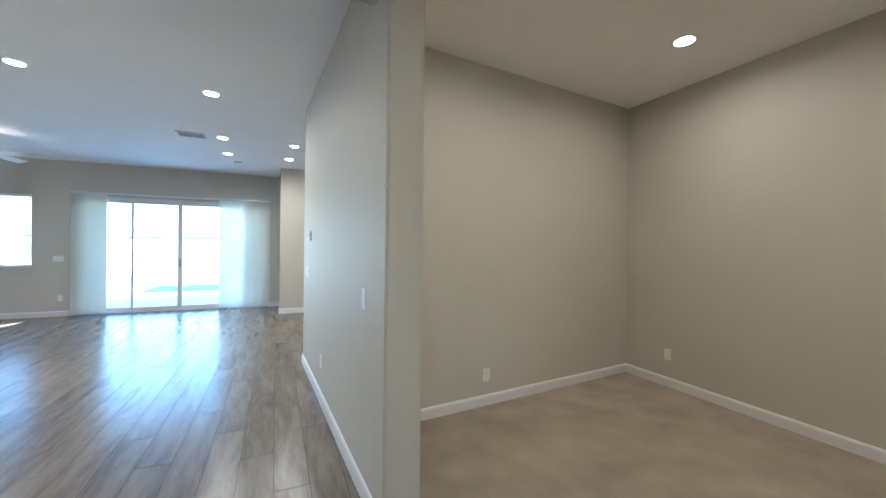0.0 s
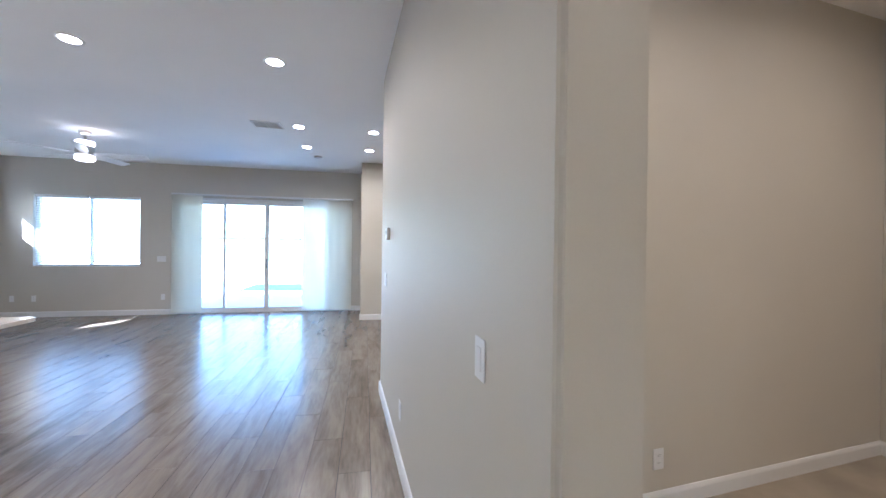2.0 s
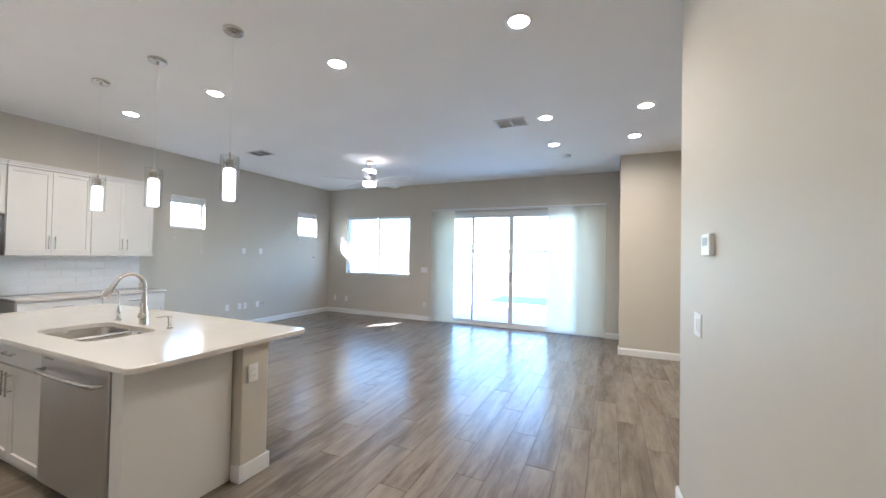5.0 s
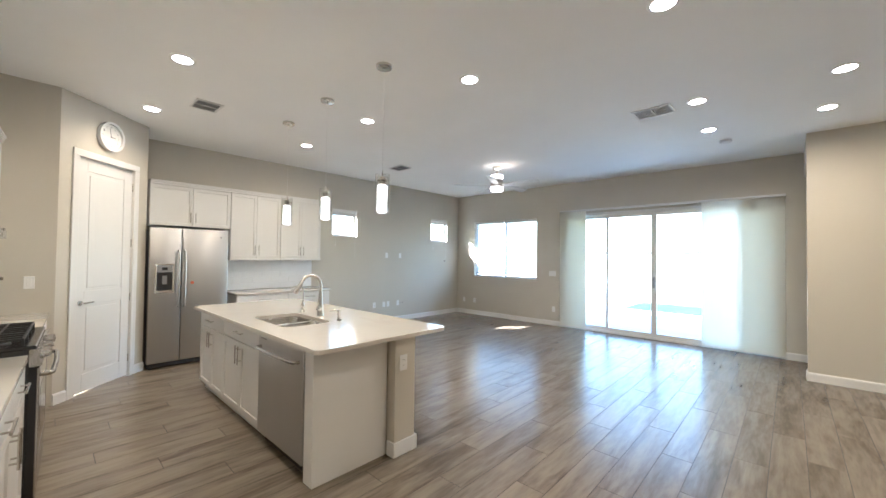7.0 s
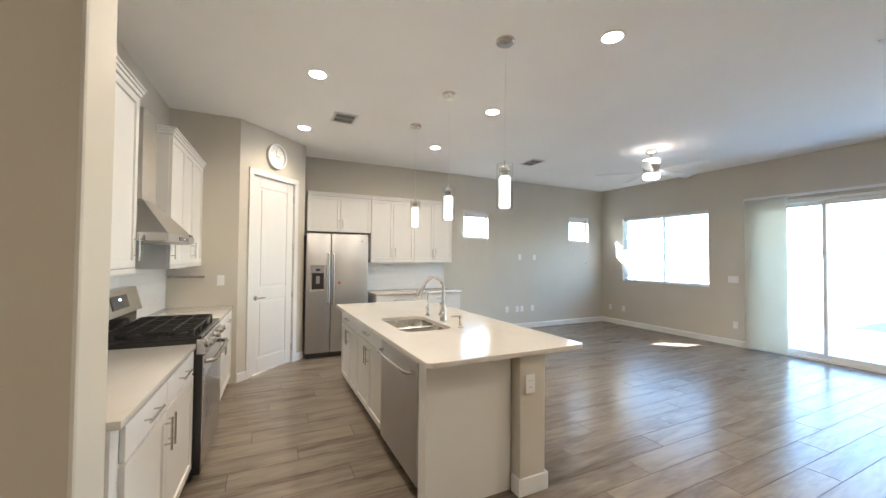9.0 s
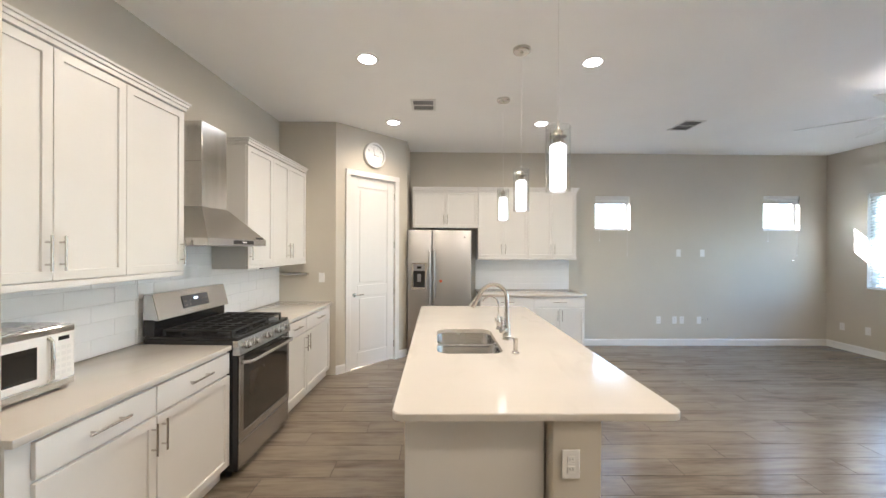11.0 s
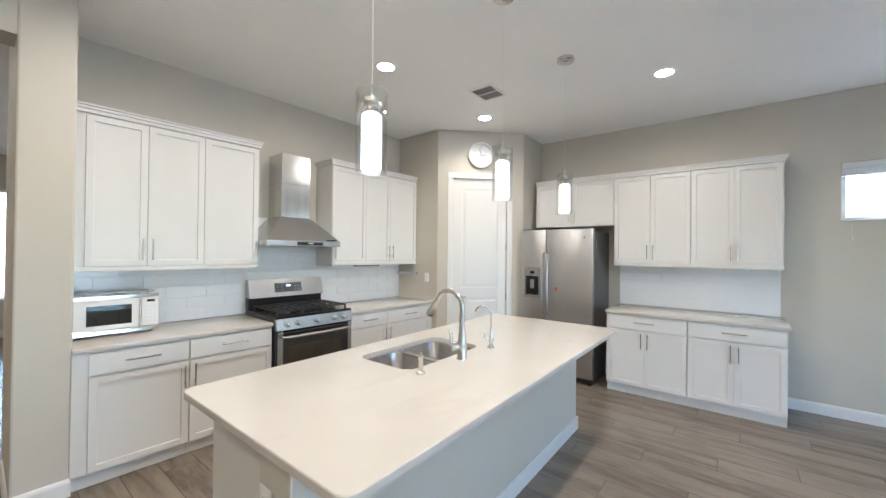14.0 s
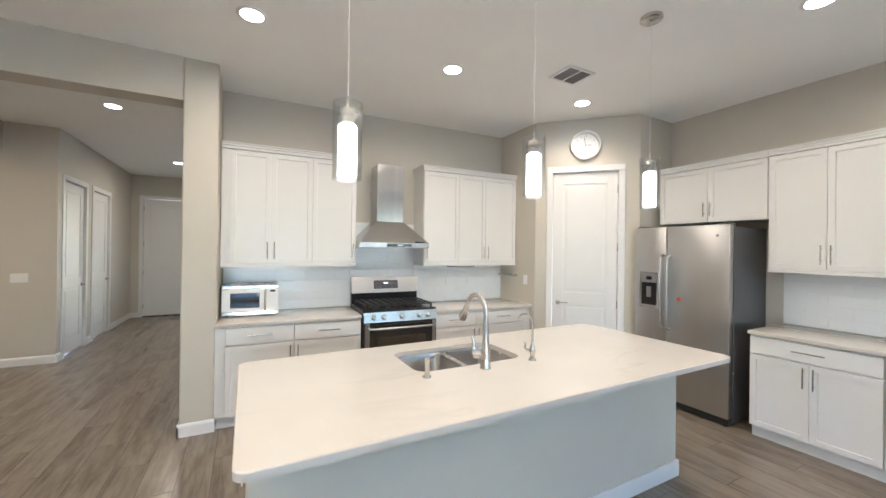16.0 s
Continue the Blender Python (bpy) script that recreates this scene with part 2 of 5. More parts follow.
# ---- building helpers ----
def box(bm, x0, x1, y0, y1, z0, z1, bevel=0.0, m=None):
    """Adds a box, with rounded edges when bevel is given, moved by m."""
    r = bmesh.ops.create_cube(bm, size=1.0)
    mat = Matrix.Translation(((x0 + x1) / 2, (y0 + y1) / 2, (z0 + z1) / 2)) @ Matrix.Diagonal((x1 - x0, y1 - y0, z1 - z0, 1))
    if m is not None:
        mat = m @ mat
    bmesh.ops.transform(bm, matrix=mat, verts=r["verts"])
    if bevel:
        es = list({e for v in r["verts"] for e in v.link_edges})
        bmesh.ops.bevel(bm, geom=es, offset=bevel, segments=2, affect="EDGES", profile=0.5)


def cyl(bm, p, r, h, axis="z", seg=24, r2=None, bevel=0.0):
    """Adds a closed cylinder or cone whose middle is p."""
    o = bmesh.ops.create_cone(bm, cap_ends=True, segments=seg, radius1=r, radius2=r if r2 is None else r2, depth=h)
    rot = {"z": Matrix(), "x": Matrix.Rotation(radians(90), 4, "Y"), "y": Matrix.Rotation(radians(-90), 4, "X")}[axis]
    bmesh.ops.transform(bm, matrix=Matrix.Translation(p) @ rot, verts=o["verts"])
    if bevel:
        es = [e for e in {e for v in o["verts"] for e in v.link_edges} if any(len(f.verts) > 4 for f in e.link_faces)]
        bmesh.ops.bevel(bm, geom=es, offset=bevel, segments=2, affect="EDGES", profile=0.5)


def ring(bm, p, r0, r1, h, seg=32, axis="z"):
    """Adds a flat ring (tube wall between r0 and r1) of height h around p."""
    rot = {"z": Matrix(), "x": Matrix.Rotation(radians(90), 4, "Y"), "y": Matrix.Rotation(radians(-90), 4, "X")}[axis]
    rows = []
    for rr, zz in ((r0, -h / 2), (r1, -h / 2), (r1, h / 2), (r0, h / 2)):
        rows.append([bm.verts.new(Vector(p) + rot @ Vector((rr * math.cos(2 * math.pi * i / seg), rr * math.sin(2 * math.pi * i / seg), zz))) for i in range(seg)])
    for k in range(4):
        a, b = rows[k], rows[(k + 1) % 4]
        for i in range(seg):
            bm.faces.new((a[i], a[(i + 1) % seg], b[(i + 1) % seg], b[i]))


def lathe(bm, profile, p=(0, 0, 0), seg=28):
    """Turns a profile of (radius, height) about the upright axis through p."""
    rows = []
    for r, z in profile:
        rows.append([bm.verts.new((p[0] + r * math.cos(2 * math.pi * i / seg), p[1] + r * math.sin(2 * math.pi * i / seg), p[2] + z)) for i in range(seg)])
    for a, b in zip(rows, rows[1:]):
        for i in range(seg):
            bm.faces.new((a[i], a[(i + 1) % seg], b[(i + 1) % seg], b[i]))
    bm.faces.new(rows[0][::-1])
    bm.faces.new(rows[-1])


def tube(bm, pts, radii, seg=14):
    """A bent round bar through pts."""
    pts = [Vector(p) for p in pts]
    if not isinstance(radii, (list, tuple)):
        radii = [radii] * len(pts)
    rows, side = [], None
    for i, p in enumerate(pts):
        d = (pts[min(i + 1, len(pts) - 1)] - pts[max(i - 1, 0)]).normalized()
        if side is None:
            side = d.orthogonal().normalized()
        side = (side - d * side.dot(d)).normalized()
        up = d.cross(side)
        rows.append([bm.verts.new(p + radii[i] * (side * math.cos(2 * math.pi * k / seg) + up * math.sin(2 * math.pi * k / seg))) for k in range(seg)])
    for a, b in zip(rows, rows[1:]):
        for k in range(seg):
            bm.faces.new((a[k], a[(k + 1) % seg], b[(k + 1) % seg], b[k]))
    bm.faces.new(rows[0][::-1])
    bm.faces.new(rows[-1])


def prism(bm, pts, z0, z1):
    """An upright block on the outline pts (counter-clockwise)."""
    a = [bm.verts.new((x, y, z0)) for x, y in pts]
    b = [bm.verts.new((x, y, z1)) for x, y in pts]
    bm.faces.new(a[::-1])
    bm.faces.new(b)
    for i in range(len(pts)):
        j = (i + 1) % len(pts)
        bm.faces.new((a[i], a[j], b[j], b[i]))


def mesh_of(name, bm, mat, smooth=False):
    bmesh.ops.recalc_face_normals(bm, faces=bm.faces)
    me = bpy.data.meshes.new(name)
    bm.to_mesh(me)
    bm.free()
    me.materials.append(mat)
    if smooth:
        for f in me.polygons:
            f.use_smooth = True
        me.set_sharp_from_angle(angle=radians(40))
    return me


def part(name, bm, mat, parent, label="", smooth=False, at=None):
    ob = new(name, mesh_of(name, bm, mat, smooth))
    ob.parent = parent
    if at is not None:
        ob.location = at
    return tagged(ob, label)


def thing(name, m, label, category, group=""):
    ob = new(name)
    ob.empty_display_size = 0.1
    ob.matrix_world = m
    return tagged(ob, label, category, group)


def structure(name, bm, mat, label="", smooth=False):
    return tagged(new(name, mesh_of(name, bm, mat, smooth)), label, "", "", "structure")


def boxes(*bs, bevel=0.0):
    bm = bmesh.new()
    for b in bs:
        box(bm, *b, bevel=bevel)
    return bm


# ---- structure: walls, floor, ceiling ----
WX, NY, SY = -5.78, 11.40, 3.13          # west wall, north wall, range wall (inner faces)
HX0, HX1 = 1.39, 1.585                     # hall wall faces
T = 0.16
# the range wall and what stands against it run a touch out of square
RG = Matrix.Translation((-4.405, SY, 0)) @ Matrix.Rotation(radians(-2.5), 4, "Z") @ Matrix.Translation((4.39, -SY, 0))
structure("floor", boxes((WX - T, 3.3, -3.1, NY + T, -0.12, -0.0016)), FLOORGROUT, "grey-brown wood-look tile floor with dark grout")
structure("ceiling", boxes((WX - T, 4.85, -3.1, NY + T, C, C + 0.12)), CEIL, "flat white painted ceiling")

WIN_A = (-5.21, -3.41, 0.98, 2.385)
SLIDE = (-2.72, 0.70, 0.0, 2.42)
structure("wall_north", boxes(
    (WX - T, WIN_A[0], NY, NY + T, 0, C), (WIN_A[0], WIN_A[1], NY, NY + T, 0, WIN_A[2]), (WIN_A[0], WIN_A[1], NY, NY + T, WIN_A[3], C),
    (WIN_A[1], SLIDE[0], NY, NY + T, 0, C), (SLIDE[0], SLIDE[1], NY, NY + T, SLIDE[3], C), (SLIDE[1], 3.3, NY, NY + T, 0, C)),
    WALL, "greige painted wall with a window and a sliding door")
WIN_B = ((7.60, 8.17, 1.855, 2.41), (10.35, 10.95, 1.86, 2.43))
(b0, b1) = WIN_B
structure("wall_west", boxes(
    (WX - T, WX, 2.9, b0[0], 0, C), (WX - T, WX, b0[0], b0[1], 0, b0[2]), (WX - T, WX, b0[0], b0[1], b0[3], C),
    (WX - T, WX, b0[1], b1[0], 0, C), (WX - T, WX, b1[0], b1[1], 0, b1[2]), (WX - T, WX, b1[0], b1[1], b1[3], C), (WX - T, WX, b1[1], NY, 0, C)),
    WALL, "greige painted wall with two small high windows")
structure("wall_range", boxes((-4.55, -0.83, SY - T, SY, 0, C)), WALL, "greige painted kitchen wall behind the range").matrix_world = RG
structure("wall_pier", boxes((-1.10, -0.85, SY - 0.34, 3.60, 0, C), bevel=0.012), WALL, "greige end of the wall beside the kitchen cabinets")
PL, PR = (-4.39, 3.82), (-5.19, 4.62)     # ends of the diagonal pantry wall
structure("wall_pantry_side", boxes((-4.55, -4.39, SY, 3.82, 0, C)), WALL, "short greige wall beside the pantry")
structure("wall_pantry_return", boxes((WX, -5.19, 4.50, 4.62, 0, C)), WALL, "short greige wall beside the refrigerator")
PD = Vector((PR[0] - PL[0], PR[1] - PL[1], 0))
PLEN = PD.length
PM = Matrix.Translation((PL[0], PL[1], 0)) @ Matrix.Rotation(math.atan2(PD.y, PD.x), 4, "Z")
DW0, DW1, DH = 0.20, 0.91, 2.475         # pantry door opening along the diagonal
bm = bmesh.new()
for a in ((0, DW0, 0, C), (DW1, PLEN, 0, C), (DW0, DW1, DH, C)):
    box(bm, a[0], a[1], 0.0, 0.12, a[2], a[3], m=PM)
structure("wall_pantry", bm, WALL, "diagonal greige pantry wall with a white door")
HH = 2.735
HXA, HXB, HYA, HYB = 1.39, 1.215, 3.38, 6.52   # the hall face runs a touch out of square
HANG = math.degrees(math.atan2(HXA - HXB, HYB - HYA))
hall_x = lambda y: HXA - (y - HYA) * (HXA - HXB) / (HYB - HYA)
bm = bmesh.new()
prism(bm, [(HXA, HYA), (HX1, HYA), (HX1, HYB), (HXB, HYB)], 0, C)
bmesh.ops.bevel(bm, geom=[e for e in bm.edges if abs(e.verts[0].co.z - e.verts[1].co.z) > 1], offset=0.014, segments=3, affect="EDGES")
structure("wall_hall", bm, WALL, "long greige hall wall with rounded corners")
structure("wall_alcove_south", boxes((HX1, 3.3, 6.36, 6.52, 0, C)), WALL, "greige alcove wall")
structure("wall_alcove_east", boxes((3.14, 3.3, 6.52, NY, 0, C)), WALL, "greige alcove wall")
structure("wall_jut", boxes((0.97, 3.14, 10.25, 10.41, 0, C), (0.97, 1.13, 10.41, NY, 2.72, C)), WALL, "greige wall that juts into the living room")
structure("wall_hall_header", boxes((-0.85, HX0 - 0.003, 3.38, 3.60, HH, C)), WALL, "greige header over the hall opening")
structure("wall_den_header", boxes((HX0, HX1, 0.55, HYA, HH, C)), WALL, "greige header over the den opening")
DNA, DNB = 4.44, 4.73                     # den wall's y at its two ends
bm = bmesh.new()
prism(bm, [(HX1, DNA), (4.82, DNB), (4.82, DNB + 0.16), (HX1, DNA + 0.16)], 0, C)
structure("wall_den_north", bm, WALL, "greige den wall")
structure("wall_den_east", boxes((4.66, 4.82, 0.39, DNB - 0.016, 0, C)), WALL, "greige den wall")
HDX = 0.88                                # hall wall with the two doors
structure("wall_den_south", boxes((HDX, 4.66, 0.39, 0.55, 0, C)), WALL, "greige den wall with a light switch")
FY = -2.95                                # entry wall
HD = ((-1.52, -0.72), (-0.40, 0.36))      # door openings in the hall wall
H8 = 2.44
structure("wall_hall_doors", boxes((HDX, HDX + T, FY, HD[0][0], 0, C), (HDX, HDX + T, HD[0][0], HD[0][1], H8, C), (HDX, HDX + T, HD[0][1], HD[1][0], 0, C), (HDX, HDX + T, HD[1][0], HD[1][1], H8, C), (HDX, HDX + T, HD[1][1], 0.39, 0, C)), WALL, "greige hall wall with two doors")
FDX = (-0.44, 0.66)                       # front door opening
EW = (-1.75, -0.62, 0.62, 2.50)           # entry window
structure("wall_entry", boxes((-2.6, EW[0], FY - T, FY, 0, C), (EW[0], EW[1], FY - T, FY, 0, EW[2]), (EW[0], EW[1], FY - T, FY, EW[3], C), (EW[1], FDX[0], FY - T, FY, 0, C), (FDX[0], FDX[1], FY - T, FY, 2.58, C), (FDX[1], HDX + T, FY - T, FY, 0, C)), WALL, "greige entry wall with front door and window")
structure("wall_entry_west", boxes((-2.6, -2.44, FY, SY - T, 0, C)), WALL, "greige entry wall")
structure("wall_behind_hall_doors", boxes((HDX + 1.6, HDX + 1.76, FY, 0.39, 0, C)), WALL, "plain wall behind the hall doors")
structure("den_carpet", boxes((HX1 - 0.01, 4.66, 0.55, 4.72, -0.004, 0.012)), CARPET, "tan plush carpet with faint tracks")


def baseboard(name, runs):
    """Baseboards with a rounded top, each run from (x, y) to (x, y) with the room on its left."""
    bm = bmesh.new()
    for (x0, y0), (x1, y1) in runs:
        d = Vector((x1 - x0, y1 - y0, 0))
        m = Matrix.Translation((x0, y0, 0)) @ Matrix.Rotation(math.atan2(d.y, d.x), 4, "Z")
        prof = ((0.0, 0.0), (0.015, 0.0), (0.015, 0.085), (0.012, 0.095), (0.006, 0.105), (0.0, 0.107))
        a = [bm.verts.new(m @ Vector((0, p, z))) for p, z in prof]
        b = [bm.verts.new(m @ Vector((d.length, p, z))) for p, z in prof]
        for i in range(len(prof)):
            j = (i + 1) % len(prof)
            bm.faces.new((a[i], b[i], b[j], a[j]))
        bm.faces.new(a)
        bm.faces.new(b[::-1])
    return structure(name, bm, TRIM, "white painted baseboard")


u = PD.normalized()
baseboard("baseboard_north", [((SLIDE[0] - 0.02, NY), (WX, NY)), ((3.14, NY), (SLIDE[1] + 0.005, NY))])
baseboard("baseboard_west", [((WX, NY), (WX, 7.12))])
baseboard("baseboard_jut", [((3.14, 10.25), (0.955, 10.25)), ((0.97, 10.235), (0.97, 10.41))])
baseboard("baseboard_hall", [((HXA, HYA - 0.015), (HXB, HYB + 0.015)), ((HX1, HYA), (HXA - 0.015, HYA)), ((HXB - 0.015, HYB), (3.14, HYB))])
baseboard("baseboard_den", [((4.66, DNB - 0.014), (HX1, DNA)), ((4.66, 0.55), (4.66, 4.72)), ((HDX, 0.55), (4.66, 0.55)), ((HX1, DNA), (HX1, HYA + 0.02))])
baseboard("baseboard_pier", [((-0.85, 3.615), (-0.85, SY - T)), ((-1.10, 3.60), (-0.835, 3.60))])
baseboard("baseboard_pantry", [((PL[0] + u.x * (DW0 - 0.07), PL[1] + u.y * (DW0 - 0.07)), PL), (PR, (PL[0] + u.x * (DW1 + 0.07), PL[1] + u.y * (DW1 + 0.07)))])
baseboard("baseboard_entry", [((HDX, HD[1][1] + 0.07), (HDX, 0.55)), ((HDX, HD[0][1] + 0.07), (HDX, HD[1][0] - 0.07)), ((HDX, FY), (HDX, HD[0][0] - 0.07)), ((-2.415, SY - T), (-2.415, FY)), ((-2.415, FY), (FDX[0] - 0.07, FY)), ((FDX[1] + 0.07, FY), (HDX, FY))])



# ---- outdoors ----
structure("ground", boxes((-60, 60, -60, 70, -0.45, -0.16)), GRAVEL, "pale gravel ground")
structure("patio_slab", boxes((-6.2, 3.4, NY + T, NY + 3.4, -0.16, -0.03)), CONCRETE, "pale concrete patio")
# Unseen roof on posts, added to keep direct sun off the hall floor.
structure("added_sun_block_roof", boxes((-5.0, 2.5, FY - 3.0, FY - T - 0.002, 2.75, 3.0)), STUCCO, "unseen stucco roof added to keep sun out of the entry")
for x in (-4.9, 2.3):
    structure("sun_block_post", boxes((x, x + 0.3, FY - 2.95, FY - 2.65, -0.16, 2.749)), STUCCO, "unseen stucco post under the added roof")
structure("lawn", boxes((-3.2, 6.5, NY + 5.5, NY + 7.6, -0.16, -0.12)), TURF, "strip of green turf in the yard")
for x0, x1 in ((-9.5, -4.2), (-3.6, -0.4), (0.2, 4.4), (4.9, 9.0)):
    structure("yard_wall_cap", boxes((x0, x1, NY + 12.95, NY + 13.25, 1.7505, 1.86)), IRON, "dark cap on the yard wall")
structure("yard_wall", boxes((-22, 22, NY + 13, NY + 13.2, -0.16, 1.75), (-22.2, -22, -20, NY + 13.2, -0.16, 1.75)), BLOCKWALL, "tan block yard wall")


# ---- doors and windows ----
def panel_door(name, w, h, m, label, handle_side=1, parts_label=""):
    """A white two-panel door with lever handle and hinges; local x along the width, front towards -y."""
    d = tagged(new(name), label, "door", "", "structure")
    d.matrix_world = m
    bm = bmesh.new()
    st, mid = 0.115, 1.0 if h > 2.2 else 0.9
    rails = ((0, 0.2), (mid - 0.07, mid + 0.07), (h - 0.13, h))
    box(bm, 0.002, w - 0.002, 0.008, 0.036, 0.012, h)
    for a, b in ((0.002, st), (w - st, w - 0.002)):
        box(bm, a, b, 0.0, 0.01, 0.012, h, bevel=0.003)
    for a, b in rails:
        box(bm, st, w - st, 0.0, 0.01, max(a, 0.012), b, bevel=0.003)
    part("door_leaf", bm, TRIM, d)
    for a, b in ((0.2, mid - 0.07), (mid + 0.07, h - 0.13)):
        bm = bmesh.new()
        box(bm, st + 0.035, w - st - 0.035, 0.002, 0.012, a + 0.035, b - 0.035, bevel=0.004)
        part("panel", bm, TRIM, d)
    x = 0.065 if handle_side < 0 else w - 0.065
    bm = bmesh.new()
    cyl(bm, (x, -0.006, 0.95), 0.027, 0.012, "y", bevel=0.003)
    tube(bm, [(x, -0.01, 0.95), (x, -0.045, 0.95), (x - handle_side * 0.02, -0.052, 0.95), (x - handle_side * 0.11, -0.05, 0.953)], [0.008, 0.008, 0.009, 0.007])
    part("door_handle", bm, NICKEL, d, "brushed nickel lever", True)
    hx = w if handle_side < 0 else 0.0
    for z in (0.22, 0.95, 1.6, h - 0.2):
        bm = bmesh.new()
        cyl(bm, (hx, -0.006, z), 0.007, 0.09, "z", 12)
        part("hinge", bm, NICKEL, d)
    return d


def casing(name, w, h, m, depth):
    """Door casing and jamb round an opening of width w and height h; front face at y=0."""
    d = tagged(new(name), "white door casing", "", "", "structure")
    d.matrix_world = m
    k = 0.07
    for a in ((-k, 0, 0, h), (w, w + k, 0, h), (-k, w + k, h, h + k)):
        bm = bmesh.new()
        box(bm, a[0], a[1], -0.018, -0.0005, a[2], a[3], bevel=0.004)
        part("trim", bm, TRIM, d)
    bm = bmesh.new()
    for a in ((0.0005, 0.001, 0.0, h), (w - 0.001, w - 0.0005, 0.0, h), (0.001, w - 0.001, h - 0.001, h - 0.0005)):
        box(bm, a[0], a[1], 0.0, depth, a[2], a[3])
    part("jamb", bm, TRIM, d)
    for a in ((0.001, 0.016, 0.0, h - 0.016), (w - 0.016, w - 0.001, 0.0, h - 0.016), (0.001, w - 0.001, h - 0.016, h - 0.001)):
        bm = bmesh.new()
        box(bm, a[0], a[1], 0.064, 0.09, a[2], a[3])
        part("stop", bm, TRIM, d)
    return d


FLIP = Matrix.Rotation(math.pi, 4, "Z")
# pantry: front towards the kitchen
pm = Matrix.Translation((PL[0] + u.x * DW0, PL[1] + u.y * DW0, 0)) @ Matrix.Rotation(math.atan2(PD.y, PD.x), 4, "Z")
casing("door_casing_1", DW1 - DW0, DH, pm, 0.11)
panel_door("door_1", DW1 - DW0 - 0.006, DH - 0.008, pm @ Matrix.Translation((0.003, 0.014, 0)), "closed white two-panel pantry door with lever handle", -1)
# hall doors: front towards -x
for i, (a, b) in enumerate(HD):
    m = Matrix.Translation((HDX, b, 0)) @ Matrix.Rotation(radians(-90), 4, "Z")
    casing("door_casing_%d" % (i + 2), b - a, H8, m, T)
    panel_door("door_%d" % (i + 2), b - a - 0.006, H8 - 0.02, m @ Matrix.Translation((0.003, 0.02, 0.006)), "closed white two-panel hall door", 1)
# front door: front towards +y
m = Matrix.Translation((FDX[1], FY, 0)) @ Matrix.Rotation(math.pi, 4, "Z")
casing("door_casing_4", FDX[1] - FDX[0], 2.58, m, T)
fd = panel_door("door_4", FDX[1] - FDX[0] - 0.006, 2.56, m @ Matrix.Translation((0.003, 0.02, 0.006)), "closed white front door with nickel hardware and deadbolt", 1)
w_ = FDX[1] - FDX[0]
for nm, a, mt, lb in (("deadbolt", (w_ - 0.105, w_ - 0.04, -0.03, -0.0005, 1.10, 1.25), GREYPLASTIC, "dark keypad deadbolt"), ("keypad", (w_ - 0.098, w_ - 0.047, -0.032, -0.0302, 1.16, 1.24), BLACKGLASS, "")):
    bm = bmesh.new()
    box(bm, *a, bevel=0.004 if nm == "deadbolt" else 0.0)
    part(nm, bm, mt, fd, lb)
structure("threshold", boxes((FDX[0], FDX[1], FY - T, FY - 0.005, -0.004, 0.022)), ENAMEL, "dark threshold")


def window(name, w, z0, z1, m, label, meet=True, fw=0.045):
    """A white vinyl slider window in a wall opening; local x along the wall, y=0 at the inner face, +y outwards."""
    d = tagged(new(name), label, "window", "", "structure")
    d.matrix_world = m
    y0, y1 = 0.085, 0.145
    fr = bmesh.new()
    for a in ((0, fw, z0, z1), (w - fw, w, z0, z1), (fw, w - fw, z0, z0 + fw), (fw, w - fw, z1 - fw, z1)):
        box(fr, a[0], a[1], y0, y1, a[2], a[3], bevel=0.004)
    if meet:
        box(fr, w / 2 - 0.022, w / 2 + 0.022, y0 + 0.005, y1 - 0.005, z0 + fw, z1 - fw, bevel=0.004)
    part("window_frame", fr, VINYL, d)
    xs = (fw, w / 2 - 0.022, w / 2 + 0.022, w - fw) if meet else (fw, w - fw)
    for i in range(0, len(xs), 2):
        bm = bmesh.new()
        box(bm, xs[i], xs[i + 1], y0 + 0.03, y0 + 0.036, z0 + fw, z1 - fw)
        part("pane", bm, GLASS, d).visible_shadow = False
    bm = bmesh.new()
    box(bm, -0.004, w + 0.004, -0.012, 0.085, z0 - 0.0, z0 + 0.014, bevel=0.004)
    part("window_sill", bm, TRIM, d)
    return d


window("window_1", WIN_A[1] - WIN_A[0], WIN_A[2], WIN_A[3], Matrix.Translation((WIN_A[0], NY, 0)), "wide white window with lowered horizontal blinds")
for i, b in enumerate(WIN_B):
    window("window_%d" % (i + 2), b[1] - b[0], b[2], b[3], Matrix.Translation((WX, b[0], 0)) @ Matrix.Rotation(radians(90), 4, "Z"), "small high window with raised blind", False)
window("window_4", EW[1] - EW[0], EW[2], EW[3], Matrix.Translation((EW[1], FY, 0)) @ FLIP, "tall entry window with blinds")


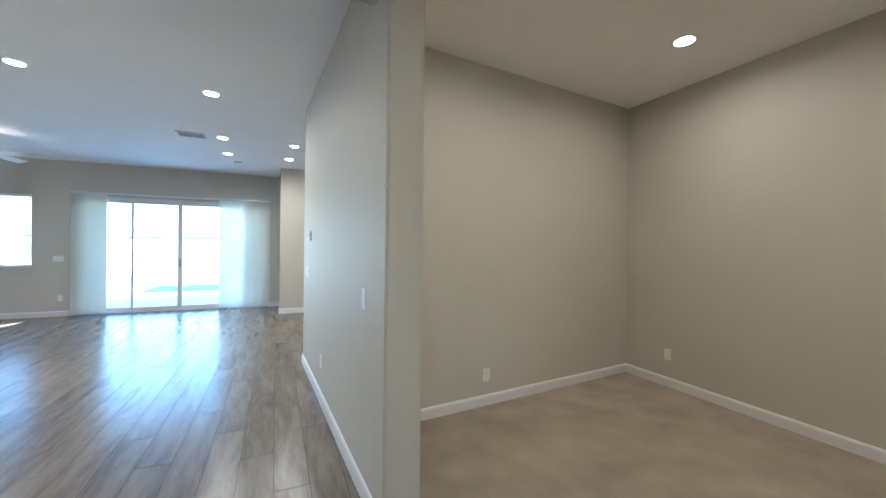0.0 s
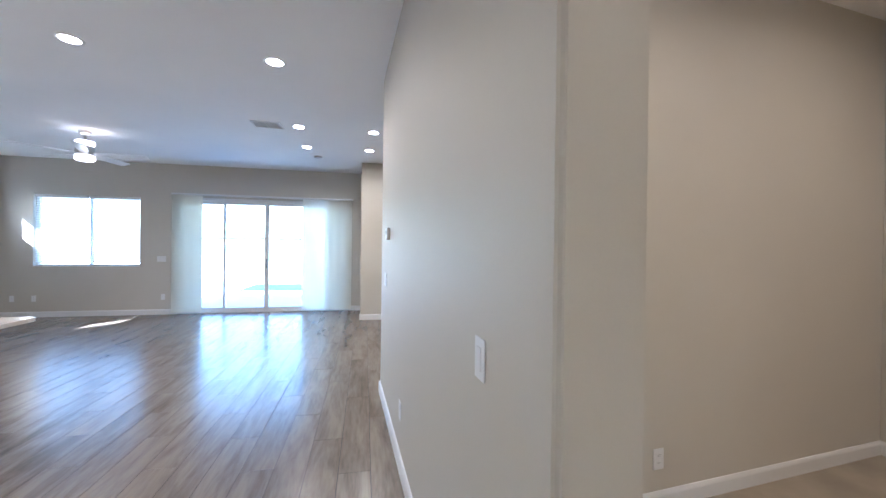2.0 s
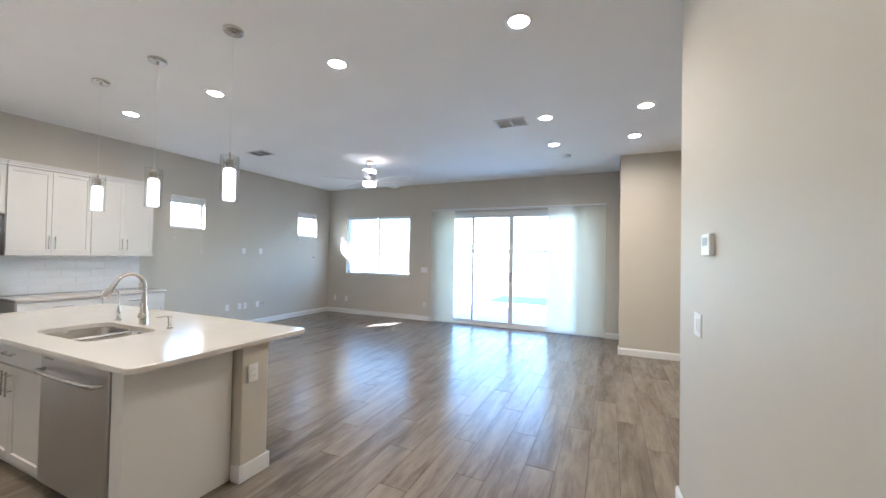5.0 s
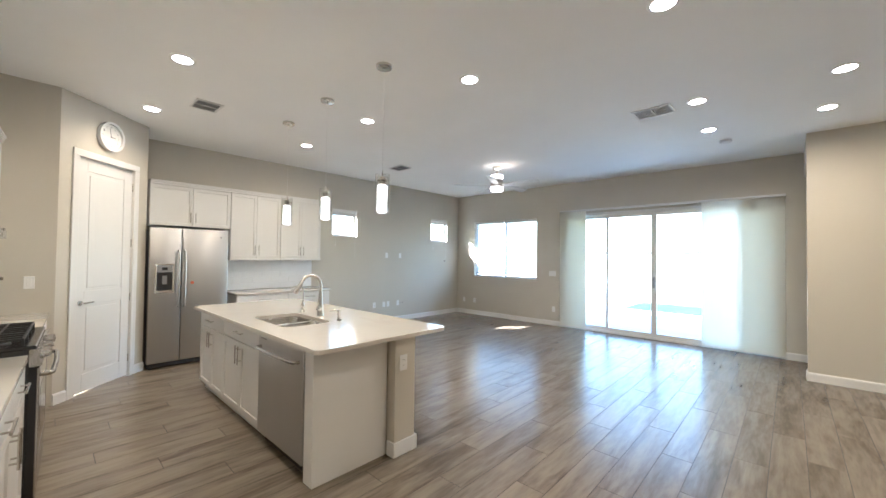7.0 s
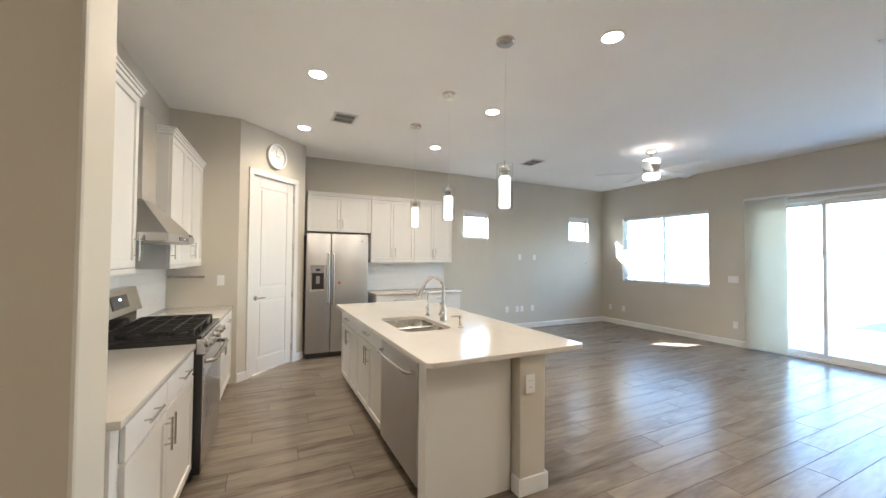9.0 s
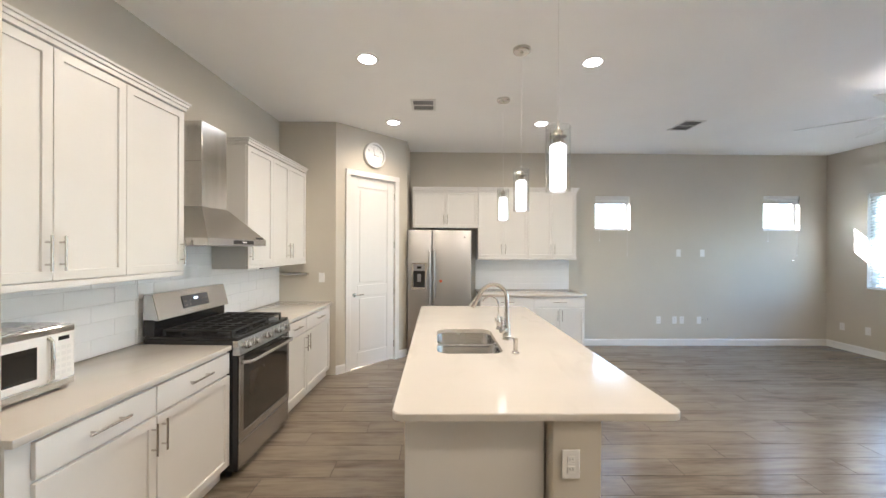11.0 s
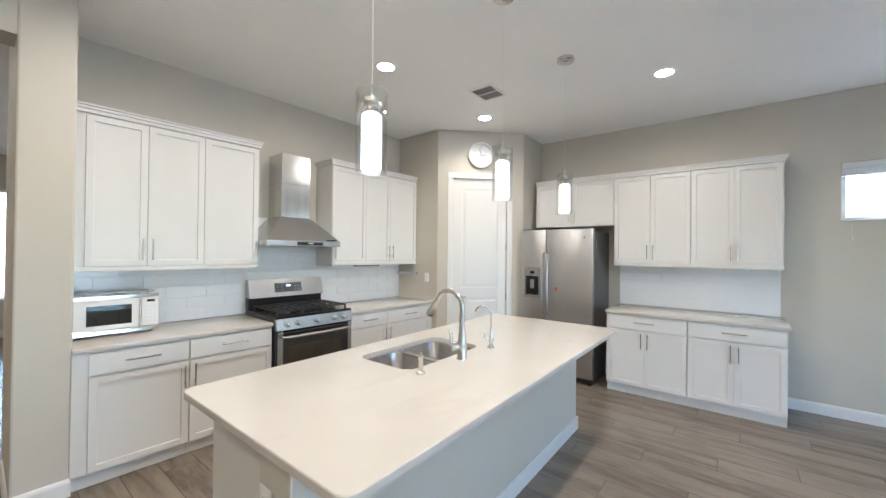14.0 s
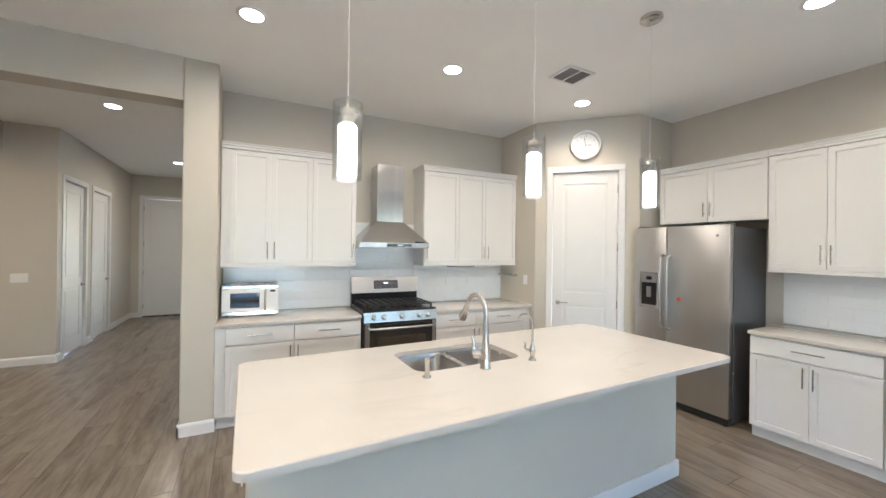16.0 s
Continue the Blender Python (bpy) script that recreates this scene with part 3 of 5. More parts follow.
def slat_blind(name, w, z0, z1, drop, m, label, tilt=38, pitch=0.044):
    """Horizontal blind: head rail, slats, cords, bottom rail. drop: how far it is let down."""
    d = thing(name, m, label, "blind", "window blinds")
    bm = bmesh.new()
    box(bm, 0.006, w - 0.006, 0.012, 0.07, z1 - 0.055, z1 - 0.002, bevel=0.004)
    part("head_rail", bm, TRIM, d)
    n = int((z1 - z0 - 0.09) / pitch)
    bm = bmesh.new()
    box(bm, 0.01, w - 0.01, -0.024, 0.024, -0.0015, 0.0015)
    me = mesh_of("slat", bm, SLAT)
    if drop:
        zs, tl = [z1 - 0.075 - i * pitch for i in range(n)], tilt
        zb = z0 + 0.018
    else:
        zs, tl = [z1 - 0.062 - i * 0.0045 for i in range(12)], 0
        zb = z1 - 0.062 - 12 * 0.0045 - 0.012
    for z in zs:
        o = new("slat", me)
        o.parent = d
        o.matrix_local = pose(0, 0.042, z, tl, 0, 0)
    bm = bmesh.new()
    box(bm, 0.01, w - 0.01, 0.02, 0.064, zb, zb + 0.016, bevel=0.003)
    part("bottom_rail", bm, TRIM, d)
    if drop:
        for x in (0.12, w - 0.12, w / 2):
            bm = bmesh.new()
            box(bm, x - 0.001, x + 0.001, 0.041, 0.043, z0 + 0.02, z1 - 0.05)
            part("cord", bm, TRIM, d)
    return d


half = (WIN_A[1] - WIN_A[0]) / 2
for i in range(2):
    slat_blind("window_blind", half - 0.01, WIN_A[2], WIN_A[3], True, Matrix.Translation((WIN_A[0] + 0.005 + i * half, NY, 0)), "white horizontal blind let down over the wide window")
for b in WIN_B:
    o = slat_blind("window_blind", b[1] - b[0], b[2], b[3], False, Matrix.Translation((WX, b[0], 0)) @ Matrix.Rotation(radians(90), 4, "Z"), "white horizontal blind drawn up at a small window")
    for x, z in ((0.07, b[2] - 0.15), (b[1] - b[0] - 0.05, b[2] - 0.38)):
        bm = bmesh.new()
        box(bm, x - 0.001, x + 0.001, -0.012, -0.01, z, b[3] - 0.05)
        lathe(bm, [(0.002, 0), (0.006, -0.008), (0.007, -0.025), (0.003, -0.03)], (x, -0.011, z), 8)
        part("pull_cord", bm, TRIM, o)
slat_blind("window_blind", EW[1] - EW[0], EW[2], EW[3], True, Matrix.Translation((EW[1], FY, 0)) @ FLIP, "white horizontal blind in the entry window", 8)

# sliding glass door
sd = tagged(new("sliding_door"), "white four-panel sliding glass door to the patio", "door", "", "structure")
sd.matrix_world = Matrix.Translation((SLIDE[0], NY, 0))
SW_, SH_ = SLIDE[1] - SLIDE[0], SLIDE[3]
bm = bmesh.new()
for a in ((0, 0.05, 0, SH_), (SW_ - 0.05, SW_, 0, SH_), (0.05, SW_ - 0.05, SH_ - 0.05, SH_), (0.05, SW_ - 0.05, 0, 0.035)):
    box(bm, a[0], a[1], 0.03, 0.15, a[2], a[3], bevel=0.004)
part("door_frame", bm, VINYL, sd)
E1, E2, E3 = -1.88 - SLIDE[0], -1.04 - SLIDE[0], -0.20 - SLIDE[0]
for i, (a, b, y) in enumerate(((0.05, E1 + 0.02, 0.105), (E1 - 0.02, E2 + 0.002, 0.06), (E2 + 0.003, E3 + 0.02, 0.06), (E3 - 0.02, SW_ - 0.05, 0.105))):
    bm = bmesh.new()
    k = 0.04 if i in (0, 3) else 0.045
    for q in ((a, a + k, 0.036, SH_ - 0.051), (b - k, b, 0.036, SH_ - 0.051), (a + k, b - k, 0.036, 0.036 + 0.07), (a + k, b - k, SH_ - 0.12, SH_ - 0.051)):
        box(bm, q[0], q[1], y, y + 0.035, q[2], q[3], bevel=0.004)
    sash = part("sash", bm, VINYL, sd)
    bm = bmesh.new()
    box(bm, a + k, b - k, y + 0.014, y + 0.02, 0.106, SH_ - 0.12)
    part("pane", bm, GLASS, sash).visible_shadow = False
bm = bmesh.new()
box(bm, E2 - 0.005, E2 + 0.025, 0.028, 0.06, 0.95, 1.15, bevel=0.006)
tube(bm, [(E2 + 0.01, 0.04, 0.97), (E2 + 0.01, 0.012, 0.99), (E2 + 0.01, 0.012, 1.11), (E2 + 0.01, 0.04, 1.13)], 0.008)
part("door_handle", bm, GREYPLASTIC, sd, "grey pull handle with latch")

# panel blinds before the sliding door
BY = NY - 0.085
vb = thing("panel_blind", Matrix.Translation((-2.81, BY, 0)), "cream sheer panel blinds drawn aside at the sliding door", "blind")
bm = bmesh.new()
box(bm, 0, 3.58, -0.03, 0.035, 2.455, 2.49, bevel=0.004)
part("head_rail", bm, VINYL, vb)
for x in (0.3, 1.77, 3.2):
    bm = bmesh.new()
    box(bm, x, x + 0.03, 0.035, 0.085, 2.462, 2.482)
    part("bracket", bm, VINYL, vb)


def fabric_panel(x0, x1, y, parent, folds=3, deep=0.002):
    bm = bmesh.new()
    n = 60
    lo, hi = [], []
    for i in range(n + 1):
        t = i / n
        yy = y + deep * math.sin(t * folds * 2 * math.pi) * (0.6 + 0.4 * math.sin(t * 5.1))
        lo.append(bm.verts.new((x0 + (x1 - x0) * t, yy, 0.045)))
        hi.append(bm.verts.new((x0 + (x1 - x0) * t, yy * 0.7, 2.455)))
    for i in range(n):
        bm.faces.new((lo[i], lo[i + 1], hi[i + 1], hi[i]))
    bmesh.ops.solidify(bm, geom=bm.faces[:], thickness=0.0012)
    f = part("fabric_panel", bm, SHEER, parent, "cream sheer fabric panel", True)
    bm = bmesh.new()
    box(bm, x0 + 0.005, x1 - 0.005, y - 0.008, y + 0.008, 0.03, 0.047, bevel=0.003)
    part("bottom_bar", bm, VINYL, f)


fabric_panel(0.0, 0.55, 0.0, vb)
fabric_panel(0.03, 0.56, 0.02, vb, 2)
fabric_panel(2.53, 3.04, -0.01, vb, 2)
fabric_panel(3.01, 3.57, 0.012, vb)
fabric_panel(3.05, 3.55, 0.028, vb, 2)


# ---- ceiling fixtures ----
def downlight(x, y, watts, spread):
    d = thing("downlight", Matrix.Translation((x, y, C)), "round white recessed ceiling light switched on", "ceiling light", "recessed lights")
    bm = bmesh.new()
    lathe(bm, [(0.092, 0.0), (0.095, -0.004), (0.088, -0.008), (0.072, -0.008), (0.070, -0.004)], seg=32)
    part("trim_ring", bm, PLASTIC, d, "", True)
    bm = bmesh.new()
    lathe(bm, [(0.0685, -0.0085), (0.0685, -0.0095), (0.05, -0.011), (0.02, -0.0115)], seg=28)
    part("lens", bm, LAMP_WHITE, d, "glowing lens")
    lm = bpy.data.lights.new("downlight_lamp", "AREA")
    lm.shape, lm.size, lm.energy, lm.color, lm.spread = "DISK", 0.13, watts, WARM if x < 2 else DEN_WARM, radians(spread)
    new("downlight_lamp", lm).matrix_world = Matrix.Translation((x, y, C - 0.014))


# The den pair at y 1.75 is unseen, added to brighten the den.
LIGHTS = [(-1.33, 4.48), (-2.855, 4.485), (-4.375, 4.52), (0.24, 6.35), (-1.30, 6.33), (-2.86, 6.33), (-4.37, 6.33), (1.155, 8.235), (0.135, 8.215), (1.105, 9.27), (0.085, 9.30), (0.0, 1.92), (-0.2, -1.10), (3.82, 3.52), (2.42, 3.40), (3.82, 1.75), (2.42, 1.75)]
for x, y in LIGHTS:
    by_pantry = x < -4.3 and y < 5
    downlight(x, y, DOWN_W * (0.58 if x > 2 else 0.65 if by_pantry else 1.0), 135 if by_pantry else 168)


def ceiling_vent(x, y, sx, sy, mat, label, slats=10, along="x"):
    d = thing("ceiling_vent", Matrix.Translation((x, y, C)), label, "vent", "ceiling vents")
    k = 0.025
    bm = bmesh.new()
    for a in ((-sx / 2, sx / 2, -sy / 2, -sy / 2 + k), (-sx / 2, sx / 2, sy / 2 - k, sy / 2), (-sx / 2, -sx / 2 + k, -sy / 2 + k, sy / 2 - k), (sx / 2 - k, sx / 2, -sy / 2 + k, sy / 2 - k), (-0.008, 0.008, -sy / 2 + k, sy / 2 - k)):
        box(bm, a[0], a[1], a[2], a[3], -0.012, 0.0, bevel=0.003)
    part("frame", bm, PLASTIC, d)
    bm = bmesh.new()
    box(bm, -sx / 2 + k, sx / 2 - k, -sy / 2 + k, sy / 2 - k, -0.002, -0.0005)
    part("backing", bm, mat, d)
    bm = bmesh.new()
    box(bm, -sx / 2 + k, sx / 2 - k, -0.006, 0.006, -0.0008, 0.0008)
    me = mesh_of("slat", bm, PLASTIC if mat is VENTGREY else GREYPLASTIC)
    for i in range(slats):
        o = new("slat", me)
        o.parent = d
        o.matrix_local = pose(0, -sy / 2 + k + (i + 0.5) * (sy - 2 * k) / slats, -0.008, 22 if mat is VENTGREY else 35, 0, 0)


ceiling_vent(-3.81, 4.905, 0.30, 0.26, GREYPLASTIC, "grey square ceiling air vent")
ceiling_vent(-4.38, 8.13, 0.36, 0.26, GREYPLASTIC, "grey ceiling air vent")
ceiling_vent(-0.27, 8.23, 0.38, 0.28, VENTGREY, "white ceiling return vent")


def smoke_alarm(x, y):
    d = thing("smoke_alarm", Matrix.Translation((x, y, C)), "round white smoke alarm on the ceiling", "smoke alarm")
    bm = bmesh.new()
    lathe(bm, [(0.07, 0.0), (0.07, -0.012), (0.062, -0.03), (0.045, -0.036), (0.02, -0.037)])
    part("body", bm, PLASTIC, d, "", True)
    bm = bmesh.new()
    ring(bm, (0, 0, -0.017), 0.066, 0.0715, 0.004)
    part("grille", bm, VENTGREY, d)


smoke_alarm(0.19, 9.95)


def pendant(x, y):
    d = thing("pendant_lamp", Matrix.Translation((x, y, C)), "clear glass cylinder pendant lamp with lit white inner tube", "pendant lamp", "pendants over the island")
    bm = bmesh.new()
    lathe(bm, [(0.068, 0.0), (0.068, -0.018), (0.060, -0.026), (0.012, -0.030), (0.008, -0.045)])
    part("canopy", bm, NICKEL, d, "round nickel canopy", True)
    bm = bmesh.new()
    cyl(bm, (0, 0, -0.485), 0.0011, 0.88, "z", 8)
    part("cord", bm, PLASTIC, d)
    top, bot = 2.165 - C, 1.838 - C
    bm = bmesh.new()
    lathe(bm, [(0.004, top + 0.03), (0.006, top - 0.012), (0.022, top - 0.02), (0.025, top - 0.03), (0.025, top - 0.085), (0.02, top - 0.09)])
    part("socket", bm, NICKEL, d, "nickel socket", True)
    bm = bmesh.new()
    ring(bm, (0, 0, (top + bot) / 2), 0.0585, 0.062, top - bot, 40)
    part("glass_cylinder", bm, CLEAR, d, "clear glass cylinder", True).visible_shadow = False
    bm = bmesh.new()
    for i in range(3):
        a = i * 2.094
        cyl(bm, (0.037 * math.cos(a), 0.037 * math.sin(a), top - 0.055), 0.003, 0.06, "z", 8)
    ring(bm, (0, 0, top - 0.05), 0.022, 0.043, 0.003, 32)
    part("holder", bm, NICKEL, d)
    bm = bmesh.new()
    lathe(bm, [(0.033, top - 0.092), (0.040, top - 0.098), (0.040, bot + 0.016), (0.034, bot + 0.010)])
    part("inner_tube", bm, PEND_WHITE, d, "lit white glass tube", True)


for x, y in ((-1.69, 5.665), (-2.685, 5.705), (-3.645, 5.735)):
    pendant(x, y)

fan = thing("ceiling_fan", Matrix.Translation((-2.985, 9.19, C)), "five-blade ceiling fan with nickel body and two lit rings", "ceiling fan")
bm = bmesh.new()
lathe(bm, [(0.075, 0.0), (0.075, -0.045), (0.06, -0.06), (0.016, -0.065), (0.016, -0.15)])
part("canopy", bm, NICKEL, fan, "", True)
bm = bmesh.new()
lathe(bm, [(0.085, -0.15), (0.11, -0.155), (0.115, -0.2), (0.10, -0.225)])
part("upper_light", bm, FAN_WHITE, fan, "lit upper glass ring", True)
bm = bmesh.new()
lathe(bm, [(0.095, -0.226), (0.11, -0.235), (0.11, -0.36), (0.09, -0.37)])
part("motor", bm, NICKEL, fan, "brushed nickel motor", True)
bm = bmesh.new()
lathe(bm, [(0.105, -0.371), (0.115, -0.375), (0.115, -0.42), (0.10, -0.44), (0.04, -0.445)])
part("lower_light", bm, FAN_WHITE, fan, "lit lower glass bowl", True)
bm = bmesh.new()
prism(bm, [(0.12, -0.045), (0.3, -0.068), (0.74, -0.075), (0.765, -0.06), (0.765, 0.06), (0.74, 0.075), (0.3, 0.068), (0.12, 0.045)], -0.004, 0.004)
box(bm, 0.08, 0.2, -0.02, 0.02, -0.009, -0.0041, bevel=0.002)
blade = mesh_of("blade", bm, PLASTIC)
for k in range(5):
    o = new("blade", blade)
    o.parent = fan
    o.matrix_local = pose(0, 0, -0.335, 0, 0, 72 * k + 9) @ pose(0, 0, 0, -13, 0, 0)
for z, e, nm in ((C - 0.13, FAN_W * 0.22, "fan_lamp_up"), (C - 0.47, FAN_W, "fan_lamp_down")):
    lm = bpy.data.lights.new(nm, "POINT")
    lm.energy, lm.color, lm.shadow_soft_size = e, WARM, 0.05
    lm.color = WARM if nm.endswith("down") else (1.0, 0.60, 0.30)
    new(nm, lm).location = (-2.985 + (0.16 if nm.endswith("up") else 0), 9.19, z)


# ---- kitchen cabinets ----
def bar_handle(parent, x, z, vertical, length=0.13, y=-0.02):
    bm = bmesh.new()
    h = length / 2
    if vertical:
        cyl(bm, (x, y - 0.03, z), 0.0055, length + 0.03, "z", 12)
        for s in (-1, 1):
            cyl(bm, (x, y - 0.015, z + s * (h - 0.015)), 0.0045, 0.03, "y", 10)
    else:
        cyl(bm, (x, y - 0.03, z), 0.0055, length + 0.03, "x", 12)
        for s in (-1, 1):
            cyl(bm, (x + s * (h - 0.015), y - 0.015, z), 0.0045, 0.03, "y", 10)
    return part("handle", bm, NICKEL, parent, "brushed nickel bar handle", True)


def shaker(parent, name, x0, x1, z0, z1, flat=False):
    """A shaker door or a flat drawer front on the cabinet's face (y=0)."""
    g = 0.0018
    x0, x1, z0, z1 = x0 + g, x1 - g, z0 + g, z1 - g
    bm = bmesh.new()
    if flat:
        box(bm, x0, x1, -0.02, -0.001, z0, z1, bevel=0.0025)
    else:
        box(bm, x0, x1, -0.02, -0.001, z0, z1)
        bm.faces.ensure_lookup_table()
        bm.normal_update()
        f = min(bm.faces, key=lambda q: q.calc_center_median().y)
        bmesh.ops.inset_individual(bm, faces=[f], thickness=0.0012, depth=0.0012)
        bmesh.ops.inset_individual(bm, faces=[f], thickness=0.060, depth=0.0)
        bmesh.ops.inset_individual(bm, faces=[f], thickness=0.0025, depth=-0.0105)
    return part(name, bm, CABINET, parent)


def upper_cabinet(m, w, depth, h, doors, label, rail=True, crown_ends=(True, True)):
    """doors: (x0, x1, handle side: -1, 1)."""
    d = thing("wall_cabinet", m, label, "cabinet", "kitchen wall cabinets")
    bm = bmesh.new()
    box(bm, 0.0005, w - 0.0005, 0, depth, 0.0, h, bevel=0.0015)
    part("body", bm, CABINET, d)
    for x0, x1, s in doors:
        dr = shaker(d, "door", x0, x1, 0.035 if rail else 0.004, h - 0.004)
        bar_handle(dr, x1 - 0.03 if s > 0 else x0 + 0.03, 0.16 if rail else 0.13, True, 0.13 if rail else 0.11)
    bm = bmesh.new()
    e0, e1 = (0.03 if crown_ends[0] else 0), (0.03 if crown_ends[1] else 0)
    for k, z0, z1 in ((0.35, h + 0.0005, h + 0.025), (0.65, h + 0.0255, h + 0.045), (1.0, h + 0.0455, h + 0.06)):
        box(bm, -e0 * k + 0.0005, w + e1 * k - 0.0005, -0.02 - 0.03 * k, depth, z0, z1, bevel=0.003)
    part("crown", bm, CABINET, d, "white crown moulding")
    if rail:
        bm = bmesh.new()
        box(bm, 0.001, w - 0.001, -0.024, -0.0005, 0.001, 0.032, bevel=0.003)
        part("light_rail", bm, CABINET, d)
    return d


def base_cabinet(m, w, depth, drawers, doors, label, h=0.867, name="base_cabinet", hollow=False):
    d = thing(name, m, label, "cabinet", "kitchen base cabinets")
    bm = bmesh.new()
    if hollow:
        for a in ((0.0005, 0.018, 0, depth, 0.10, h), (w - 0.018, w - 0.0005, 0, depth, 0.10, 0.64), (w - 0.018, w - 0.0005, 0, 0.02, 0.64, h), (0.018, w - 0.018, 0, 0.02, 0.10, h), (0.018, w - 0.018, depth - 0.012, depth, 0.10, h), (0.018, w - 0.018, 0.02, depth - 0.012, 0.10, 0.12)):
            box(bm, *a)
    else:
        box(bm, 0.0005, w - 0.0005, 0, depth, 0.10, h, bevel=0.0015)
    part("body", bm, CABINET, d)
    bm = bmesh.new()
    box(bm, 0.0005, w - 0.0005, 0.045, depth, 0.0, 0.0995)
    part("toe_kick", bm, CABINET, d)
    for x0, x1 in drawers:
        dr = shaker(d, "drawer", x0, x1, 0.715, h - 0.012, True)
        bar_handle(dr, (x0 + x1) / 2, 0.79, False, 0.16)
    for x0, x1, s in doors:
        dr = shaker(d, "door", x0, x1, 0.105, 0.705 if drawers else h - 0.012)
        if s:
            bar_handle(dr, x1 - 0.03 if s > 0 else x0 + 0.03, 0.60, True)
    return d


CT = 0.90                                # counter height
SM = lambda x, y, z: RG @ Matrix.Translation((x, y, z)) @ FLIP                                   # faces north; local x runs west
WM = lambda x, y, z: Matrix.Translation((x, y, z)) @ Matrix.Rotation(radians(90), 4, "Z")   # faces east; local x runs north
# wall cabinets by the range
UB, UH = 1.36, 1.095
upper_cabinet(SM(-1.102, 3.435, UB), 1.234, 0.304, UH, [(0.075, 0.42, 1), (0.42, 0.795, -1), (0.795, 1.232, 1)], "white three-door shaker wall cabinet with crown", True, (False, True))
upper_cabinet(SM(-3.105, 3.435, UB), 1.283, 0.304, UH, [(0.002, 0.455, -1), (0.455, 0.825, 1), (0.825, 1.281, -1)], "white three-door shaker wall cabinet beside the range hood", True, (True, False))
# base cabinets by the range
BF = 3.755
base_cabinet(SM(-1.102, BF, 0), 0.618, 0.624, [(0.075, 0.616)], [(0.075, 0.616, 1)], "white base cabinet with one drawer and one door")
base_cabinet(SM(-1.721, BF, 0), 0.61, 0.624, [(0.002, 0.605)], [(0.002, 0.605, -1)], "white base cabinet with one drawer and one door beside the range")
base_cabinet(SM(-3.115, BF, 0), 0.505, 0.624, [(0.002, 0.503)], [(0.002, 0.503, 1)], "white base cabinet with one drawer and one door beside the range")
base_cabinet(SM(-3.621, BF, 0), 0.765, 0.624, [(0.002, 0.70)], [(0.002, 0.70, -1)], "white corner base cabinet with one drawer and one door")
# cabinets on the west wall
WB, WH = 1.385, 1.035
upper_cabinet(WM(-5.465, 5.675, WB), 0.765, 0.304, WH, [(0.004, 0.384, 1), (0.384, 0.763, -1)], "white two-door shaker wall cabinet", True, (False, False))
upper_cabinet(WM(-5.465, 6.441, WB), 0.74, 0.304, WH, [(0.004, 0.367, 1), (0.367, 0.728, -1)], "white two-door shaker wall cabinet at the end of the row", True, (False, True))
upper_cabinet(WM(-5.465, 4.685, 1.86), 0.989, 0.304, WB + WH - 1.86, [(0.004, 0.495, 1), (0.495, 0.985, -1)], "white two-door wall cabinet over the refrigerator", False, (False, False))
base_cabinet(WM(-5.135, 5.68, 0), 0.761, 0.638, [(0.004, 0.759)], [(0.004, 0.383, 1), (0.383, 0.759, -1)], "white base cabinet with drawer and two doors")
base_cabinet(WM(-5.135, 6.442, 0), 0.74, 0.638, [(0.004, 0.736)], [(0.004, 0.37, 1), (0.37, 0.736, -1)], "white base cabinet with one drawer, two doors and exposed end")


def countertop(name, x0, x1, y0, y1, label, z=CT):
    bm = bmesh.new()
    box(bm, x0, x1, y0, y1, z - 0.032, z, bevel=0.004)
    o = tagged(new(name, mesh_of(name, bm, QUARTZ, True)), label, "countertop")
    return o


countertop("countertop", -2.333, -1.102, SY + 0.001, 3.785, "cream quartz countertop with a microwave on it").matrix_world = RG
countertop("countertop", -4.388, -3.112, SY + 0.001, 3.785, "cream quartz countertop between range and pantry").matrix_world = RG
countertop("countertop", WX + 0.001, -5.10, 5.672, 7.205, "cream quartz countertop beside the refrigerator")

# island
IX0, IX1, IY0, IY1 = -4.03, -1.285, 4.88, 6.05
base_cabinet(Matrix.Translation((-3.96, 4.955, 0)), 0.778, 0.565, [(0.03, 0.776)], [(0.03, 0.403, 1), (0.403, 0.776, -1)], "white island cabinet with drawer and two doors", name="island_cabinet")
base_cabinet(Matrix.Translation((-3.181, 4.955, 0)), 0.90, 0.565, [(0.002, 0.898)], [(0.002, 0.45, 1), (0.45, 0.898, -1)], "white island sink cabinet with drawer front and two doors", name="island_cabinet", hollow=True)
o = tagged(new("island_end_panel", mesh_of("island_end_panel", boxes((-1.515, -1.405, 4.925, 5.519, 0.0, 0.867), bevel=0.002), CABINET)), "white end panel of the island beside the dishwasher", "panel")
kn = thing("island_knee_wall", Matrix.Translation((-2.61, 5.63, 0)), "greige painted knee wall under the island counter", "wall")
bm = bmesh.new()
box(bm, -1.37, 1.285, -0.1, 0.1, 0.0, 0.867, bevel=0.006)
part("body", bm, WALL, kn)
for a in ((-1.385, 1.30, 0.1005, 0.116), (-1.386, -1.3705, -0.1, 0.1), (1.2855, 1.301, -0.1, 0.1), (1.215, 1.301, -0.116, -0.1005)):
    bm = bmesh.new()
    box(bm, a[0], a[1], a[2], a[3], 0.0, 0.107, bevel=0.004)
    part("baseboard", bm, TRIM, kn, "white baseboard")


